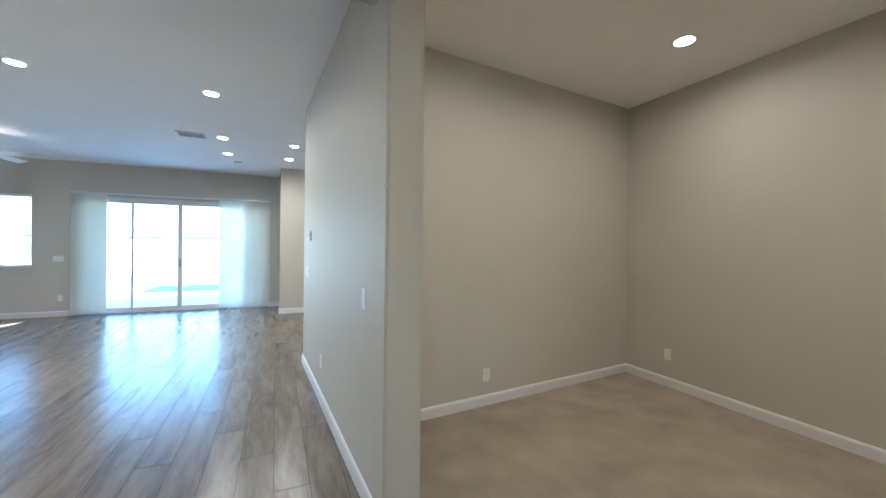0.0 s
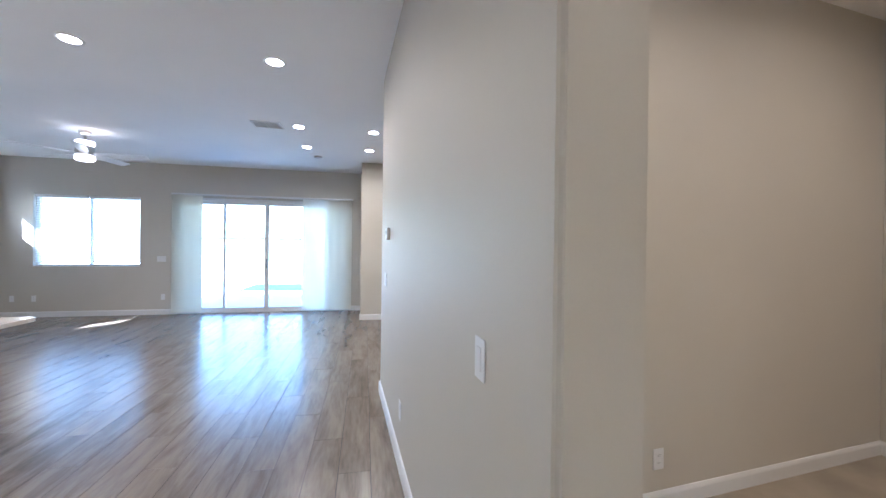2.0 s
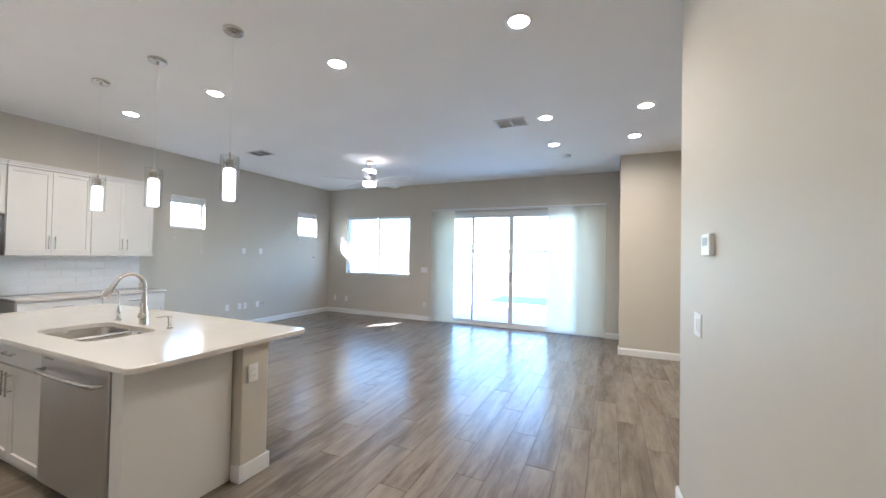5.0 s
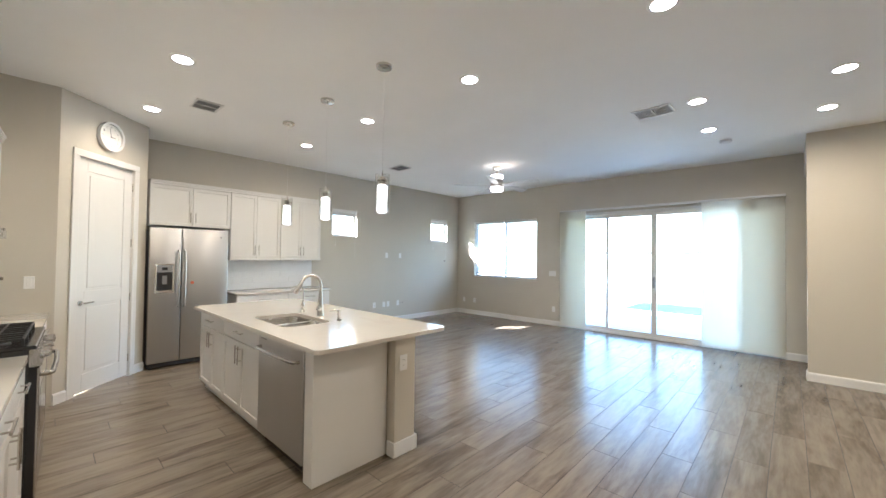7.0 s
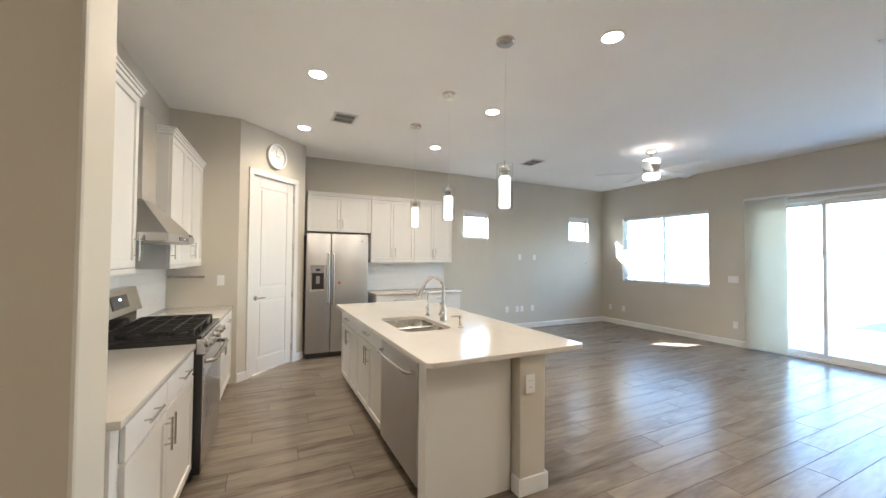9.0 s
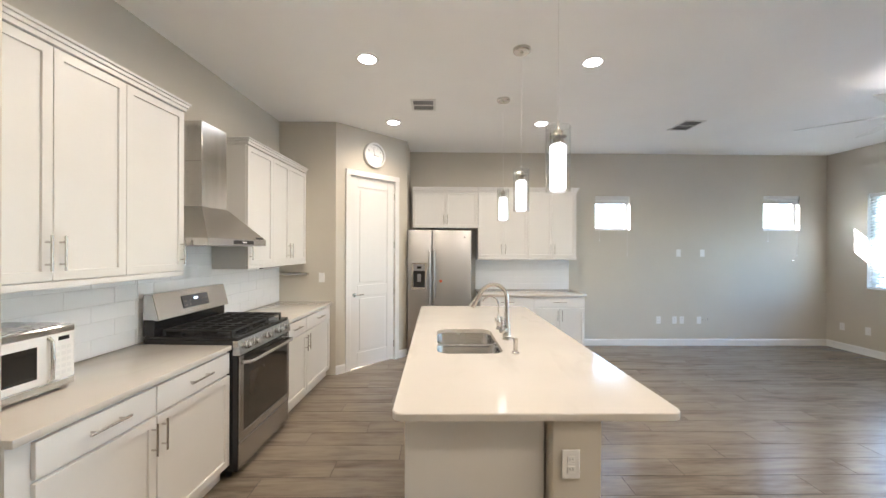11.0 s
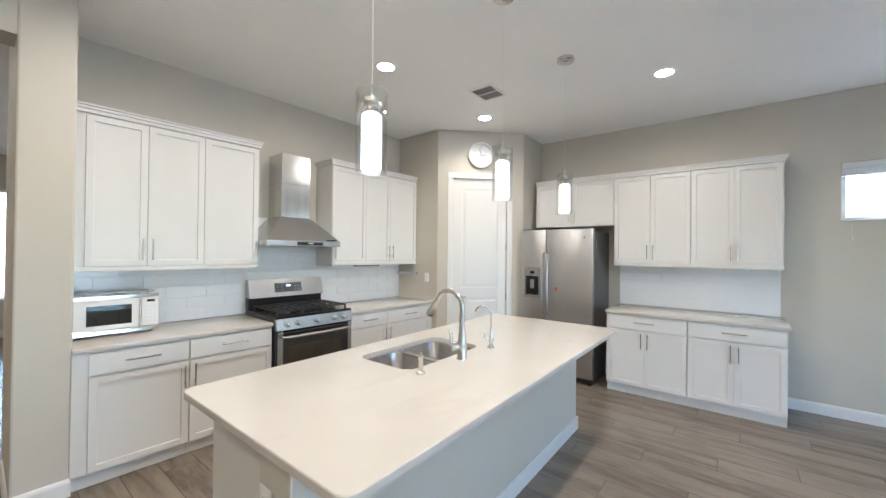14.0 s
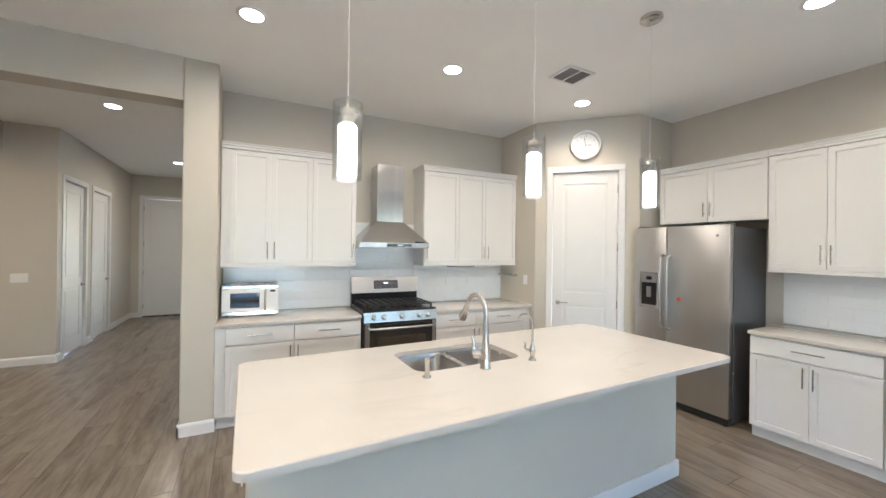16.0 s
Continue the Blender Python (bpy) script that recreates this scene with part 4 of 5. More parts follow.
def rounded_rect(x0, x1, y0, y1, r, seg=6):
    pts = []
    for cx, cy, a0 in ((x1 - r, y0 + r, -90), (x1 - r, y1 - r, 0), (x0 + r, y1 - r, 90), (x0 + r, y0 + r, 180)):
        for i in range(seg + 1):
            a = radians(a0 + 90 * i / seg)
            pts.append((cx + r * math.cos(a), cy + r * math.sin(a)))
    return pts


SINK = (-2.82, -2.12, 5.06, 5.48)
ct = thing("island_countertop", Matrix.Translation((0, 0, CT)), "cream veined quartz island countertop with rounded corners and sink cut-out", "countertop")
bm = bmesh.new()
outer = rounded_rect(IX0, IX1, IY0, IY1, 0.05, 8)
inner = rounded_rect(*SINK, 0.08, 8)
zt, zb = 0.0, -0.03
loops = {}
for nm, pts, z in (("ob", outer, zb), ("o1", outer, zb + 0.004), ("o2", outer, zt - 0.004), ("ib", inner, zb), ("it", inner, zt)):
    loops[nm] = [bm.verts.new((x, y, z)) for x, y in pts]
cx, cy = (IX0 + IX1) / 2, (IY0 + IY1) / 2
loops["ot"] = [bm.verts.new((x + (cx - x) * 0.002, y + (cy - y) * 0.006, zt)) for x, y in outer]


def bridge(a, b):
    n = len(a)
    for i in range(n):
        bm.faces.new((a[i], a[(i + 1) % n], b[(i + 1) % n], b[i]))


bridge(loops["ob"], loops["o1"])
bridge(loops["o1"], loops["o2"])
bridge(loops["o2"], loops["ot"])
bridge(loops["ot"], loops["it"])
bridge(loops["it"], loops["ib"])
bridge(loops["ib"], loops["ob"])
part("slab", bm, QUARTZ, ct)
sk = thing("kitchen_sink", Matrix.Translation((0, 0, CT - 0.031)), "stainless steel undermount double-bowl sink", "sink")
for a, b in ((SINK[0] - 0.008, -2.48), (-2.46, SINK[1] + 0.008)):
    bm = bmesh.new()
    rows = []
    for k, (off, z) in enumerate(((0.0, 0.0), (0.004, -0.012), (0.008, -0.15), (0.03, -0.185), (0.09, -0.195))):
        rows.append([bm.verts.new((x, y, z)) for x, y in rounded_rect(a + off, b - off, SINK[2] - 0.008 + off, SINK[3] + 0.008 - off, 0.075 - 0.0 * k if off < 0.05 else 0.05, 6)])
    for p_, q_ in zip(rows, rows[1:]):
        for i in range(len(p_)):
            bm.faces.new((p_[i], p_[(i + 1) % len(p_)], q_[(i + 1) % len(p_)], q_[i]))
    bm.faces.new(rows[-1])
    bowl = part("bowl", bm, STEEL_H, sk, "", True)
    bm = bmesh.new()
    lathe(bm, [(0.04, -0.1935), (0.042, -0.192), (0.03, -0.1925), (0.012, -0.1945)], ((a + b) / 2, (SINK[2] + SINK[3]) / 2 + 0.04, 0), 20)
    part("drain", bm, NICKEL, bowl, "", True)
bm = bmesh.new()
box(bm, -2.488, -2.452, SINK[2] - 0.006, SINK[3] + 0.006, -0.02, -0.001, bevel=0.007)
part("divider", bm, STEEL_H, sk)

SIDE = Vector((0.75, -0.66, 0))           # the way the levers point
f = thing("kitchen_faucet", Matrix.Translation((-2.485, 5.56, CT)), "brushed nickel gooseneck pull-down kitchen faucet", "faucet")
bm = bmesh.new()
lathe(bm, [(0.031, 0.0), (0.031, 0.006), (0.0285, 0.010), (0.0275, 0.075), (0.027, 0.10), (0.0225, 0.125), (0.019, 0.16), (0.0165, 0.22)], seg=28)
part("base", bm, NICKEL, f, "", True)
bm = bmesh.new()
R_ = 0.097
arc = [(0, 0, 0.20), (0, 0, 0.26)] + [(0, -R_ + R_ * math.cos(radians(a)), 0.295 + R_ * math.sin(radians(a))) for a in range(0, 159, 8)]
tube(bm, arc, [0.0165, 0.0148] + [0.014] * (len(arc) - 2), 18)
part("spout", bm, NICKEL, f, "", True)
bm = bmesh.new()
e0, e1 = Vector(arc[-1]), Vector(arc[-1]) + (Vector(arc[-1]) - Vector(arc[-2])).normalized() * 0.13
tube(bm, [e0, e0.lerp(e1, 0.03), e0.lerp(e1, 0.1), e0.lerp(e1, 0.5), e0.lerp(e1, 0.92), e1], [0.0135, 0.0155, 0.016, 0.019, 0.025, 0.0225], 20)
part("spray_head", bm, NICKEL, f, "", True)
bm = bmesh.new()
zh = Vector((0, 0, 0.075))
tube(bm, [zh + SIDE * 0.018, zh + SIDE * 0.04, zh + SIDE * 0.064, zh + SIDE * 0.074], [0.020, 0.0245, 0.024, 0.014], 18)
part("lever_hub", bm, NICKEL, f, "", True)
bm = bmesh.new()
tube(bm, [zh + SIDE * p + Vector((0, 0, q)) for p, q in ((0.058, -0.005), (0.066, 0.02), (0.064, 0.05), (0.068, 0.078), (0.077, 0.098))], [0.013, 0.012, 0.0095, 0.009, 0.007], 12)
part("lever", bm, NICKEL, f, "", True)
f = thing("filter_faucet", Matrix.Translation((-2.825, 5.555, CT)), "slim brushed nickel filtered-water faucet beside the sink", "faucet")
bm = bmesh.new()
lathe(bm, [(0.024, 0), (0.023, 0.006), (0.014, 0.016), (0.012, 0.028), (0.0175, 0.048), (0.0175, 0.062), (0.012, 0.085), (0.0075, 0.10), (0.007, 0.12)], seg=20)
part("base", bm, NICKEL, f, "", True)
bm = bmesh.new()
tube(bm, [(0, 0, 0.1), (0, 0, 0.2)] + [(0, -0.065 + 0.065 * math.cos(radians(a)), 0.2 + 0.065 * math.sin(radians(a))) for a in range(10, 166, 10)], 0.006, 12)
part("spout", bm, NICKEL, f, "", True)
bm = bmesh.new()
zh = Vector((0, 0, 0.057))
tube(bm, [zh + SIDE * p + Vector((0, 0, q)) for p, q in ((0.01, 0), (0.036, 0.003), (0.044, 0.018), (0.04, 0.035), (0.046, 0.048))], [0.009, 0.009, 0.007, 0.005, 0.004], 10)
part("lever", bm, NICKEL, f, "", True)
f = thing("soap_dispenser", Matrix.Translation((-2.135, 5.55, CT)), "brushed nickel soap dispenser beside the sink", "soap dispenser")
bm = bmesh.new()
lathe(bm, [(0.023, 0), (0.022, 0.006), (0.013, 0.014), (0.0125, 0.074), (0.015, 0.078), (0.014, 0.096)], seg=20)
part("body", bm, NICKEL, f, "", True)
bm = bmesh.new()
tube(bm, [(0, 0, 0.087), (-0.031, -0.025, 0.090), (-0.066, -0.053, 0.083)], [0.008, 0.007, 0.005], 10)
part("nozzle", bm, NICKEL, f, "", True)

# dishwasher in the island
dw = thing("dishwasher", Matrix.Translation((-2.28, 4.955, 0)), "stainless steel dishwasher built into the island", "dishwasher")
DWW = 0.763
bm = bmesh.new()
box(bm, 0.004, DWW - 0.004, 0.0, 0.56, 0.10, 0.66)
box(bm, 0.004, DWW - 0.004, 0.0, 0.02, 0.66, 0.868)
part("body", bm, DARKSTEEL, dw)
bm = bmesh.new()
box(bm, 0.006, DWW - 0.012, -0.035, -0.0005, 0.095, 0.86, bevel=0.006)
dd = part("door", bm, STEEL, dw, "brushed stainless door")
bm = bmesh.new()
tube(bm, [(0.06, -0.036, 0.765), (0.066, -0.072, 0.765), (0.1, -0.082, 0.765), (DWW / 2, -0.088, 0.765), (DWW - 0.11, -0.082, 0.765), (DWW - 0.074, -0.072, 0.765), (DWW - 0.068, -0.036, 0.765)], 0.012, 12)
part("handle", bm, STEEL_H, dd, "curved steel bar handle", True)
bm = bmesh.new()
box(bm, 0.006, DWW - 0.012, 0.03, 0.05, 0.0, 0.094)
part("kick_plate", bm, IRON, dw)
bm = bmesh.new()
box(bm, 0.05, 0.16, -0.0358, -0.0352, 0.825, 0.836)
part("maker_mark", bm, GREYPLASTIC, dd)

# refrigerator: front faces east
FRW, FRH = 0.905, 1.81
fr = thing("refrigerator", WM(-5.16, 4.64, 0), "stainless side-by-side refrigerator with dark sides and dispenser", "refrigerator")
bm = bmesh.new()
box(bm, 0.004, FRW - 0.004, 0.0, 0.612, 0.03, FRH - 0.02, bevel=0.006)
part("body", bm, DARKSTEEL, fr)
SPL = 0.345
for nm, a, b in (("freezer_door", 0.003, SPL - 0.003), ("fridge_door", SPL + 0.003, FRW - 0.003)):
    bm = bmesh.new()
    box(bm, a, b, -0.075, -0.004, 0.075, FRH, bevel=0.012)
    dr = part(nm, bm, STEEL, fr, "brushed stainless door", True)
    bm = bmesh.new()
    x = b - 0.03 if nm[1] == "r" and nm.startswith("free") else a + 0.03
    tube(bm, [(x, -0.076, 0.78), (x, -0.125, 0.80), (x, -0.135, 0.9), (x, -0.14, 1.15), (x, -0.135, 1.40), (x, -0.125, 1.5), (x, -0.076, 1.52)], 0.0135, 12)
    part("handle", bm, STEEL, dr, "long steel bar handle", True)
    if nm == "freezer_door":
        bm = bmesh.new()
        for q in ((0.06, 0.083, 0.965, 1.345), (0.247, 0.27, 0.965, 1.345), (0.083, 0.247, 0.965, 1.0), (0.083, 0.247, 1.325, 1.345)):
            box(bm, q[0], q[1], -0.08, -0.0755, q[2], q[3], bevel=0.002)
        ds = part("dispenser_frame", bm, NICKEL, dr, "silver dispenser frame")
        bm = bmesh.new()
        box(bm, 0.083, 0.247, -0.0785, -0.0757, 1.0, 1.235)
        part("recess", bm, ENAMEL, dr, "dark dispenser recess")
        bm = bmesh.new()
        box(bm, 0.083, 0.247, -0.0795, -0.0757, 1.236, 1.325, bevel=0.002)
        part("control_panel", bm, GREYPLASTIC, dr, "grey dispenser controls")
        bm = bmesh.new()
        box(bm, 0.135, 0.195, -0.0815, -0.0796, 1.262, 1.298, bevel=0.001)
        part("display", bm, ENAMEL, dr)
        bm = bmesh.new()
        box(bm, 0.14, 0.19, -0.084, -0.0786, 1.08, 1.19, bevel=0.004)
        part("paddle", bm, GREYPLASTIC, dr)
    else:
        bm = bmesh.new()
        cyl(bm, (FRW - 0.1, -0.0755, 1.71), 0.013, 0.002, "y", 20)
        part("maker_mark", bm, GREYPLASTIC, dr)
        bm = bmesh.new()
        lathe(bm, [(0.022, 0.0), (0.022, 0.0015), (0.01, 0.002)], seg=12)
        bmesh.ops.transform(bm, matrix=pose(SPL + 0.125, -0.0752, 1.09, 90, 0, 0), verts=bm.verts)
        part("sticker", bm, RED, dr, "small red sticker")
bm = bmesh.new()
box(bm, 0.01, FRW - 0.01, -0.05, 0.0, 0.02, 0.072, bevel=0.003)
part("kick_grille", bm, IRON, fr)
for x in (0.05, FRW - 0.05):
    for y in (-0.02, 0.6):
        bm = bmesh.new()
        cyl(bm, (x, y, 0.014), 0.02, 0.03, "z", 14)
        part("foot", bm, IRON, fr)
for x in (0.06, FRW - 0.06):
    bm = bmesh.new()
    box(bm, x - 0.04, x + 0.04, -0.06, 0.06, FRH - 0.019, FRH + 0.012, bevel=0.005)
    part("hinge_cover", bm, DARKSTEEL, fr)

# range: front faces north, local x runs west
RW = 0.772
rg = thing("gas_range", SM(-2.338, 3.785, 0) @ Matrix.Diagonal((1, 1, 1.035, 1)), "stainless gas range with black grates and oven window", "range")
bm = bmesh.new()
box(bm, 0.001, RW - 0.001, 0.0, 0.61, 0.05, 0.895, bevel=0.003)
box(bm, 0.001, 0.0118, -0.034, 0.0, 0.05, 0.795, bevel=0.002)
box(bm, RW - 0.0118, RW - 0.001, -0.034, 0.0, 0.05, 0.795, bevel=0.002)
part("body", bm, ENAMEL, rg, "black side panels")
bm = bmesh.new()
box(bm, 0.0, RW, -0.03, 0.60, 0.8955, 0.915, bevel=0.006)
part("cooktop", bm, ENAMEL, rg, "black enamel cooktop")
bm = bmesh.new()
v = [(-0.052, 0.80), (-0.002, 0.80), (-0.002, 0.8945), (-0.035, 0.8945)]
a = [bm.verts.new((0.002, y, z)) for y, z in v]
b = [bm.verts.new((RW - 0.002, y, z)) for y, z in v]
bm.faces.new(a)
bm.faces.new(b[::-1])
for i in range(4):
    bm.faces.new((a[i], a[(i + 1) % 4], b[(i + 1) % 4], b[i]))
cp = part("control_panel", bm, STEEL_H, rg, "brushed steel control panel")
for x in (0.10, 0.20, 0.386, 0.572, 0.672):
    bm = bmesh.new()
    lathe(bm, [(0.026, 0), (0.026, 0.008), (0.021, 0.012), (0.019, 0.034), (0.015, 0.037)], seg=24)
    box(bm, -0.004, 0.004, -0.017, 0.017, 0.0355, 0.042, bevel=0.0015)
    bmesh.ops.transform(bm, matrix=pose(x, -0.044, 0.847, 80, 0, 0), verts=bm.verts)
    part("knob", bm, NICKEL, cp, "silver control knob", True)
bm = bmesh.new()
for q in ((0.012, 0.062, 0.235, 0.788), (RW - 0.05, RW - 0.012, 0.235, 0.788), (0.062, RW - 0.05, 0.235, 0.29)):
    box(bm, q[0], q[1], -0.045, -0.001, q[2], q[3], bevel=0.003)
od = part("oven_door", bm, STEEL_H, rg, "stainless oven door")
bm = bmesh.new()
box(bm, 0.0625, RW - 0.0505, -0.044, -0.002, 0.2905, 0.786, bevel=0.002)
part("door_glass", bm, BLACKGLASS, od, "black door glass")
bm = bmesh.new()
box(bm, 0.135, RW - 0.125, -0.0446, -0.0441, 0.36, 0.655)
part("oven_window", bm, OVENGLASS, od, "smoked oven window")
bm = bmesh.new()
tube(bm, [(0.05, -0.046, 0.745), (0.055, -0.085, 0.745), (0.085, -0.095, 0.745), (RW / 2, -0.102, 0.745), (RW - 0.085, -0.095, 0.745), (RW - 0.055, -0.085, 0.745), (RW - 0.05, -0.046, 0.745)], 0.0135, 12)
part("handle", bm, STEEL_H, od, "steel bar handle", True)
bm = bmesh.new()
box(bm, 0.0125, RW - 0.0125, -0.04, -0.001, 0.06, 0.228, bevel=0.004)
part("storage_drawer", bm, STEEL_H, rg, "stainless storage drawer")
for x in (0.05, RW - 0.05):
    for y in (0.05, 0.55):
        bm = bmesh.new()
        cyl(bm, (x, y, 0.025), 0.02, 0.05, "z", 12)
        part("foot", bm, IRON, rg)
bm = bmesh.new()
box(bm, 0.0, RW, 0.535, 0.61, 0.9155, 1.03, bevel=0.004)
part("back_riser", bm, ENAMEL, rg)
bm = bmesh.new()
v = [(0.50, 1.02), (0.61, 1.02), (0.61, 1.19), (0.545, 1.19)]
a = [bm.verts.new((-0.002, y, z)) for y, z in v]
b = [bm.verts.new((RW + 0.002, y, z)) for y, z in v]
bm.faces.new(a)
bm.faces.new(b[::-1])
for i in range(4):
    bm.faces.new((a[i], a[(i + 1) % 4], b[(i + 1) % 4], b[i]))
bmesh.ops.bevel(bm, geom=bm.edges[:], offset=0.004, segments=2, affect="EDGES")
bg = part("backguard", bm, STEEL_H, rg, "stainless backguard")
tilt = math.degrees(math.atan2(0.045, 0.17))
bm = bmesh.new()
box(bm, -0.14, 0.14, -0.002, 0.002, -0.045, 0.045, bevel=0.001)
bmesh.ops.transform(bm, matrix=pose(RW / 2, 0.519, 1.107, -tilt, 0, 0), verts=bm.verts)
pn = part("display_panel", bm, DARKSTEEL, bg, "dark control display")
bm = bmesh.new()
for i in range(4):
    box(bm, -0.022 + i * 0.012, -0.014 + i * 0.012, -0.0032, -0.0022, 0.008, 0.024)
bmesh.ops.transform(bm, matrix=pose(RW / 2, 0.519, 1.107, -tilt, 0, 0), verts=bm.verts)
part("digits", bm, DISPLAY, bg, "lit clock digits")
bm = bmesh.new()
for i in range(6):
    for k in range(2):
        x = -0.115 + i * 0.046
        if abs(x) > 0.03:
            box(bm, x - 0.008, x + 0.008, -0.0032, -0.0022, -0.028 + k * 0.03, -0.023 + k * 0.03)
bmesh.ops.transform(bm, matrix=pose(RW / 2, 0.519, 1.107, -tilt, 0, 0), verts=bm.verts)
part("buttons", bm, NICKEL, bg)
for gx in (0.03, 0.03 + 0.2405, 0.03 + 0.481):
    bm = bmesh.new()
    w = 0.231
    for x in (0.006, w / 3, 2 * w / 3, w - 0.006):
        box(bm, gx + x - 0.006, gx + x + 0.006, 0.02, 0.50, 0.945, 0.957, bevel=0.002)
    for y in (0.026, 0.14, 0.26, 0.38, 0.494):
        box(bm, gx, gx + w, y - 0.006, y + 0.006, 0.943, 0.955, bevel=0.002)
    for x in (0.008, w - 0.008):
        for y in (0.026, 0.494):
            box(bm, gx + x - 0.007, gx + x + 0.007, y - 0.007, y + 0.007, 0.9155, 0.944)
    part("grate", bm, IRON, rg, "black cast-iron grate")
for x, y in ((0.145, 0.13), (0.145, 0.39), (0.386, 0.26), (0.627, 0.13), (0.627, 0.39)):
    bm = bmesh.new()
    lathe(bm, [(0.055, 0.9155), (0.052, 0.924), (0.04, 0.926), (0.038, 0.936), (0.02, 0.939)], (x, y, 0), 24)
    part("burner", bm, IRON, rg, "black burner", True)

# range hood
hd = thing("range_hood", SM(-2.337, 3.62, 1.565), "stainless pyramid chimney range hood", "range hood")
HWD = 0.765
bm = bmesh.new()
box(bm, 0.0, HWD, 0.0, 0.49, 0.0, 0.052, bevel=0.003)
rim = part("rim", bm, STEEL_H, hd)
bm = bmesh.new()
lo = [bm.verts.new(p) for p in ((0.004, 0.004, 0.0525), (HWD - 0.004, 0.004, 0.0525), (HWD - 0.004, 0.489, 0.0525), (0.004, 0.489, 0.0525))]
hi = [bm.verts.new(p) for p in ((0.225, 0.20, 0.285), (HWD - 0.225, 0.20, 0.285), (HWD - 0.225, 0.489, 0.285), (0.225, 0.489, 0.285))]
bm.faces.new(lo[::-1])
bm.faces.new(hi)
for i in range(4):
    bm.faces.new((lo[i], lo[(i + 1) % 4], hi[(i + 1) % 4], hi[i]))
part("canopy", bm, STEEL_H, hd)
bm = bmesh.new()
box(bm, 0.232, HWD - 0.232, 0.207, 0.489, 0.2855, 0.62, bevel=0.002)
part("lower_chimney", bm, HOODSTEEL, hd)
bm = bmesh.new()
box(bm, 0.2335, HWD - 0.2335, 0.2085, 0.489, 0.6205, 0.915, bevel=0.002)
part("upper_chimney", bm, HOODSTEEL, hd)
bm = bmesh.new()
box(bm, 0.29, 0.56, -0.0022, -0.0004, 0.011, 0.039)
cpn = part("control_strip", bm, ENAMEL, hd, "black control strip")
bm = bmesh.new()
box(bm, 0.40, 0.46, -0.003, -0.0023, 0.022, 0.030)
part("buttons", bm, PLASTIC, cpn)
# Small black bar along the top of the rim.
bm = bmesh.new()
box(bm, 0.60, 0.715, -0.0005, 0.0035, 0.055, 0.068, bevel=0.001)
part("rim_bar", bm, ENAMEL, hd, "small black bar")
for a in (0.02, 0.39):
    bm = bmesh.new()
    box(bm, a, a + 0.355, 0.03, 0.46, -0.006, -0.0005, bevel=0.002)
    part("filter", bm, STEEL, hd)

# microwave on the counter
mw = thing("microwave", SM(-1.12, 3.46, CT), "white countertop microwave oven with dark window", "microwave")
MW, MH, MD = 0.475, 0.295, 0.31
bm = bmesh.new()
box(bm, 0.0, MW, 0.0, MD, 0.014, MH, bevel=0.006)
part("body", bm, SILVERBODY, mw, "silver casing")
bm = bmesh.new()
box(bm, 0.003, 0.366, -0.026, -0.0005, 0.052, MH - 0.034, bevel=0.004)
md = part("door", bm, PLASTIC, mw, "white glossy door")
bm = bmesh.new()
box(bm, 0.07, 0.312, -0.0275, -0.0262, 0.085, 0.222)
part("window", bm, BLACKGLASS, md, "dark mirror-like door window")
for z0_, z1_ in ((0.016, 0.0515), (MH - 0.0335, MH - 0.003)):
    bm = bmesh.new()
    box(bm, 0.003, MW - 0.003, -0.025, -0.0005, z0_, z1_, bevel=0.004)
    part("front_strip", bm, CHROME, mw, "bright silver strip")
bm = bmesh.new()
tube(bm, [(0.358, -0.0265, 0.058), (0.358, -0.044, 0.07), (0.358, -0.047, 0.15), (0.358, -0.044, 0.235), (0.358, -0.0265, 0.248)], 0.008, 10)
part("handle", bm, NICKEL, md, "silver handle", True)
bm = bmesh.new()
box(bm, 0.3685, MW - 0.003, -0.024, -0.0005, 0.052, MH - 0.034, bevel=0.004)
pp = part("control_panel", bm, PLASTIC, mw)
bm = bmesh.new()
box(bm, 0.40, 0.447, -0.0253, -0.0242, 0.228, 0.246)
part("display", bm, ENAMEL, pp)
for r in range(5):
    for k in range(3):
        bm = bmesh.new()
        x, z = 0.388 + k * 0.025, 0.075 + r * 0.028
        box(bm, x, x + 0.018, -0.0253, -0.0242, z, z + 0.016)
        part("button", bm, VINYL, pp)
for x in (0.04, MW - 0.04):
    for y in (0.04, MD - 0.04):
        bm = bmesh.new()
        cyl(bm, (x, y, 0.007), 0.012, 0.0145, "z", 12)
        part("foot", bm, IRON, mw)

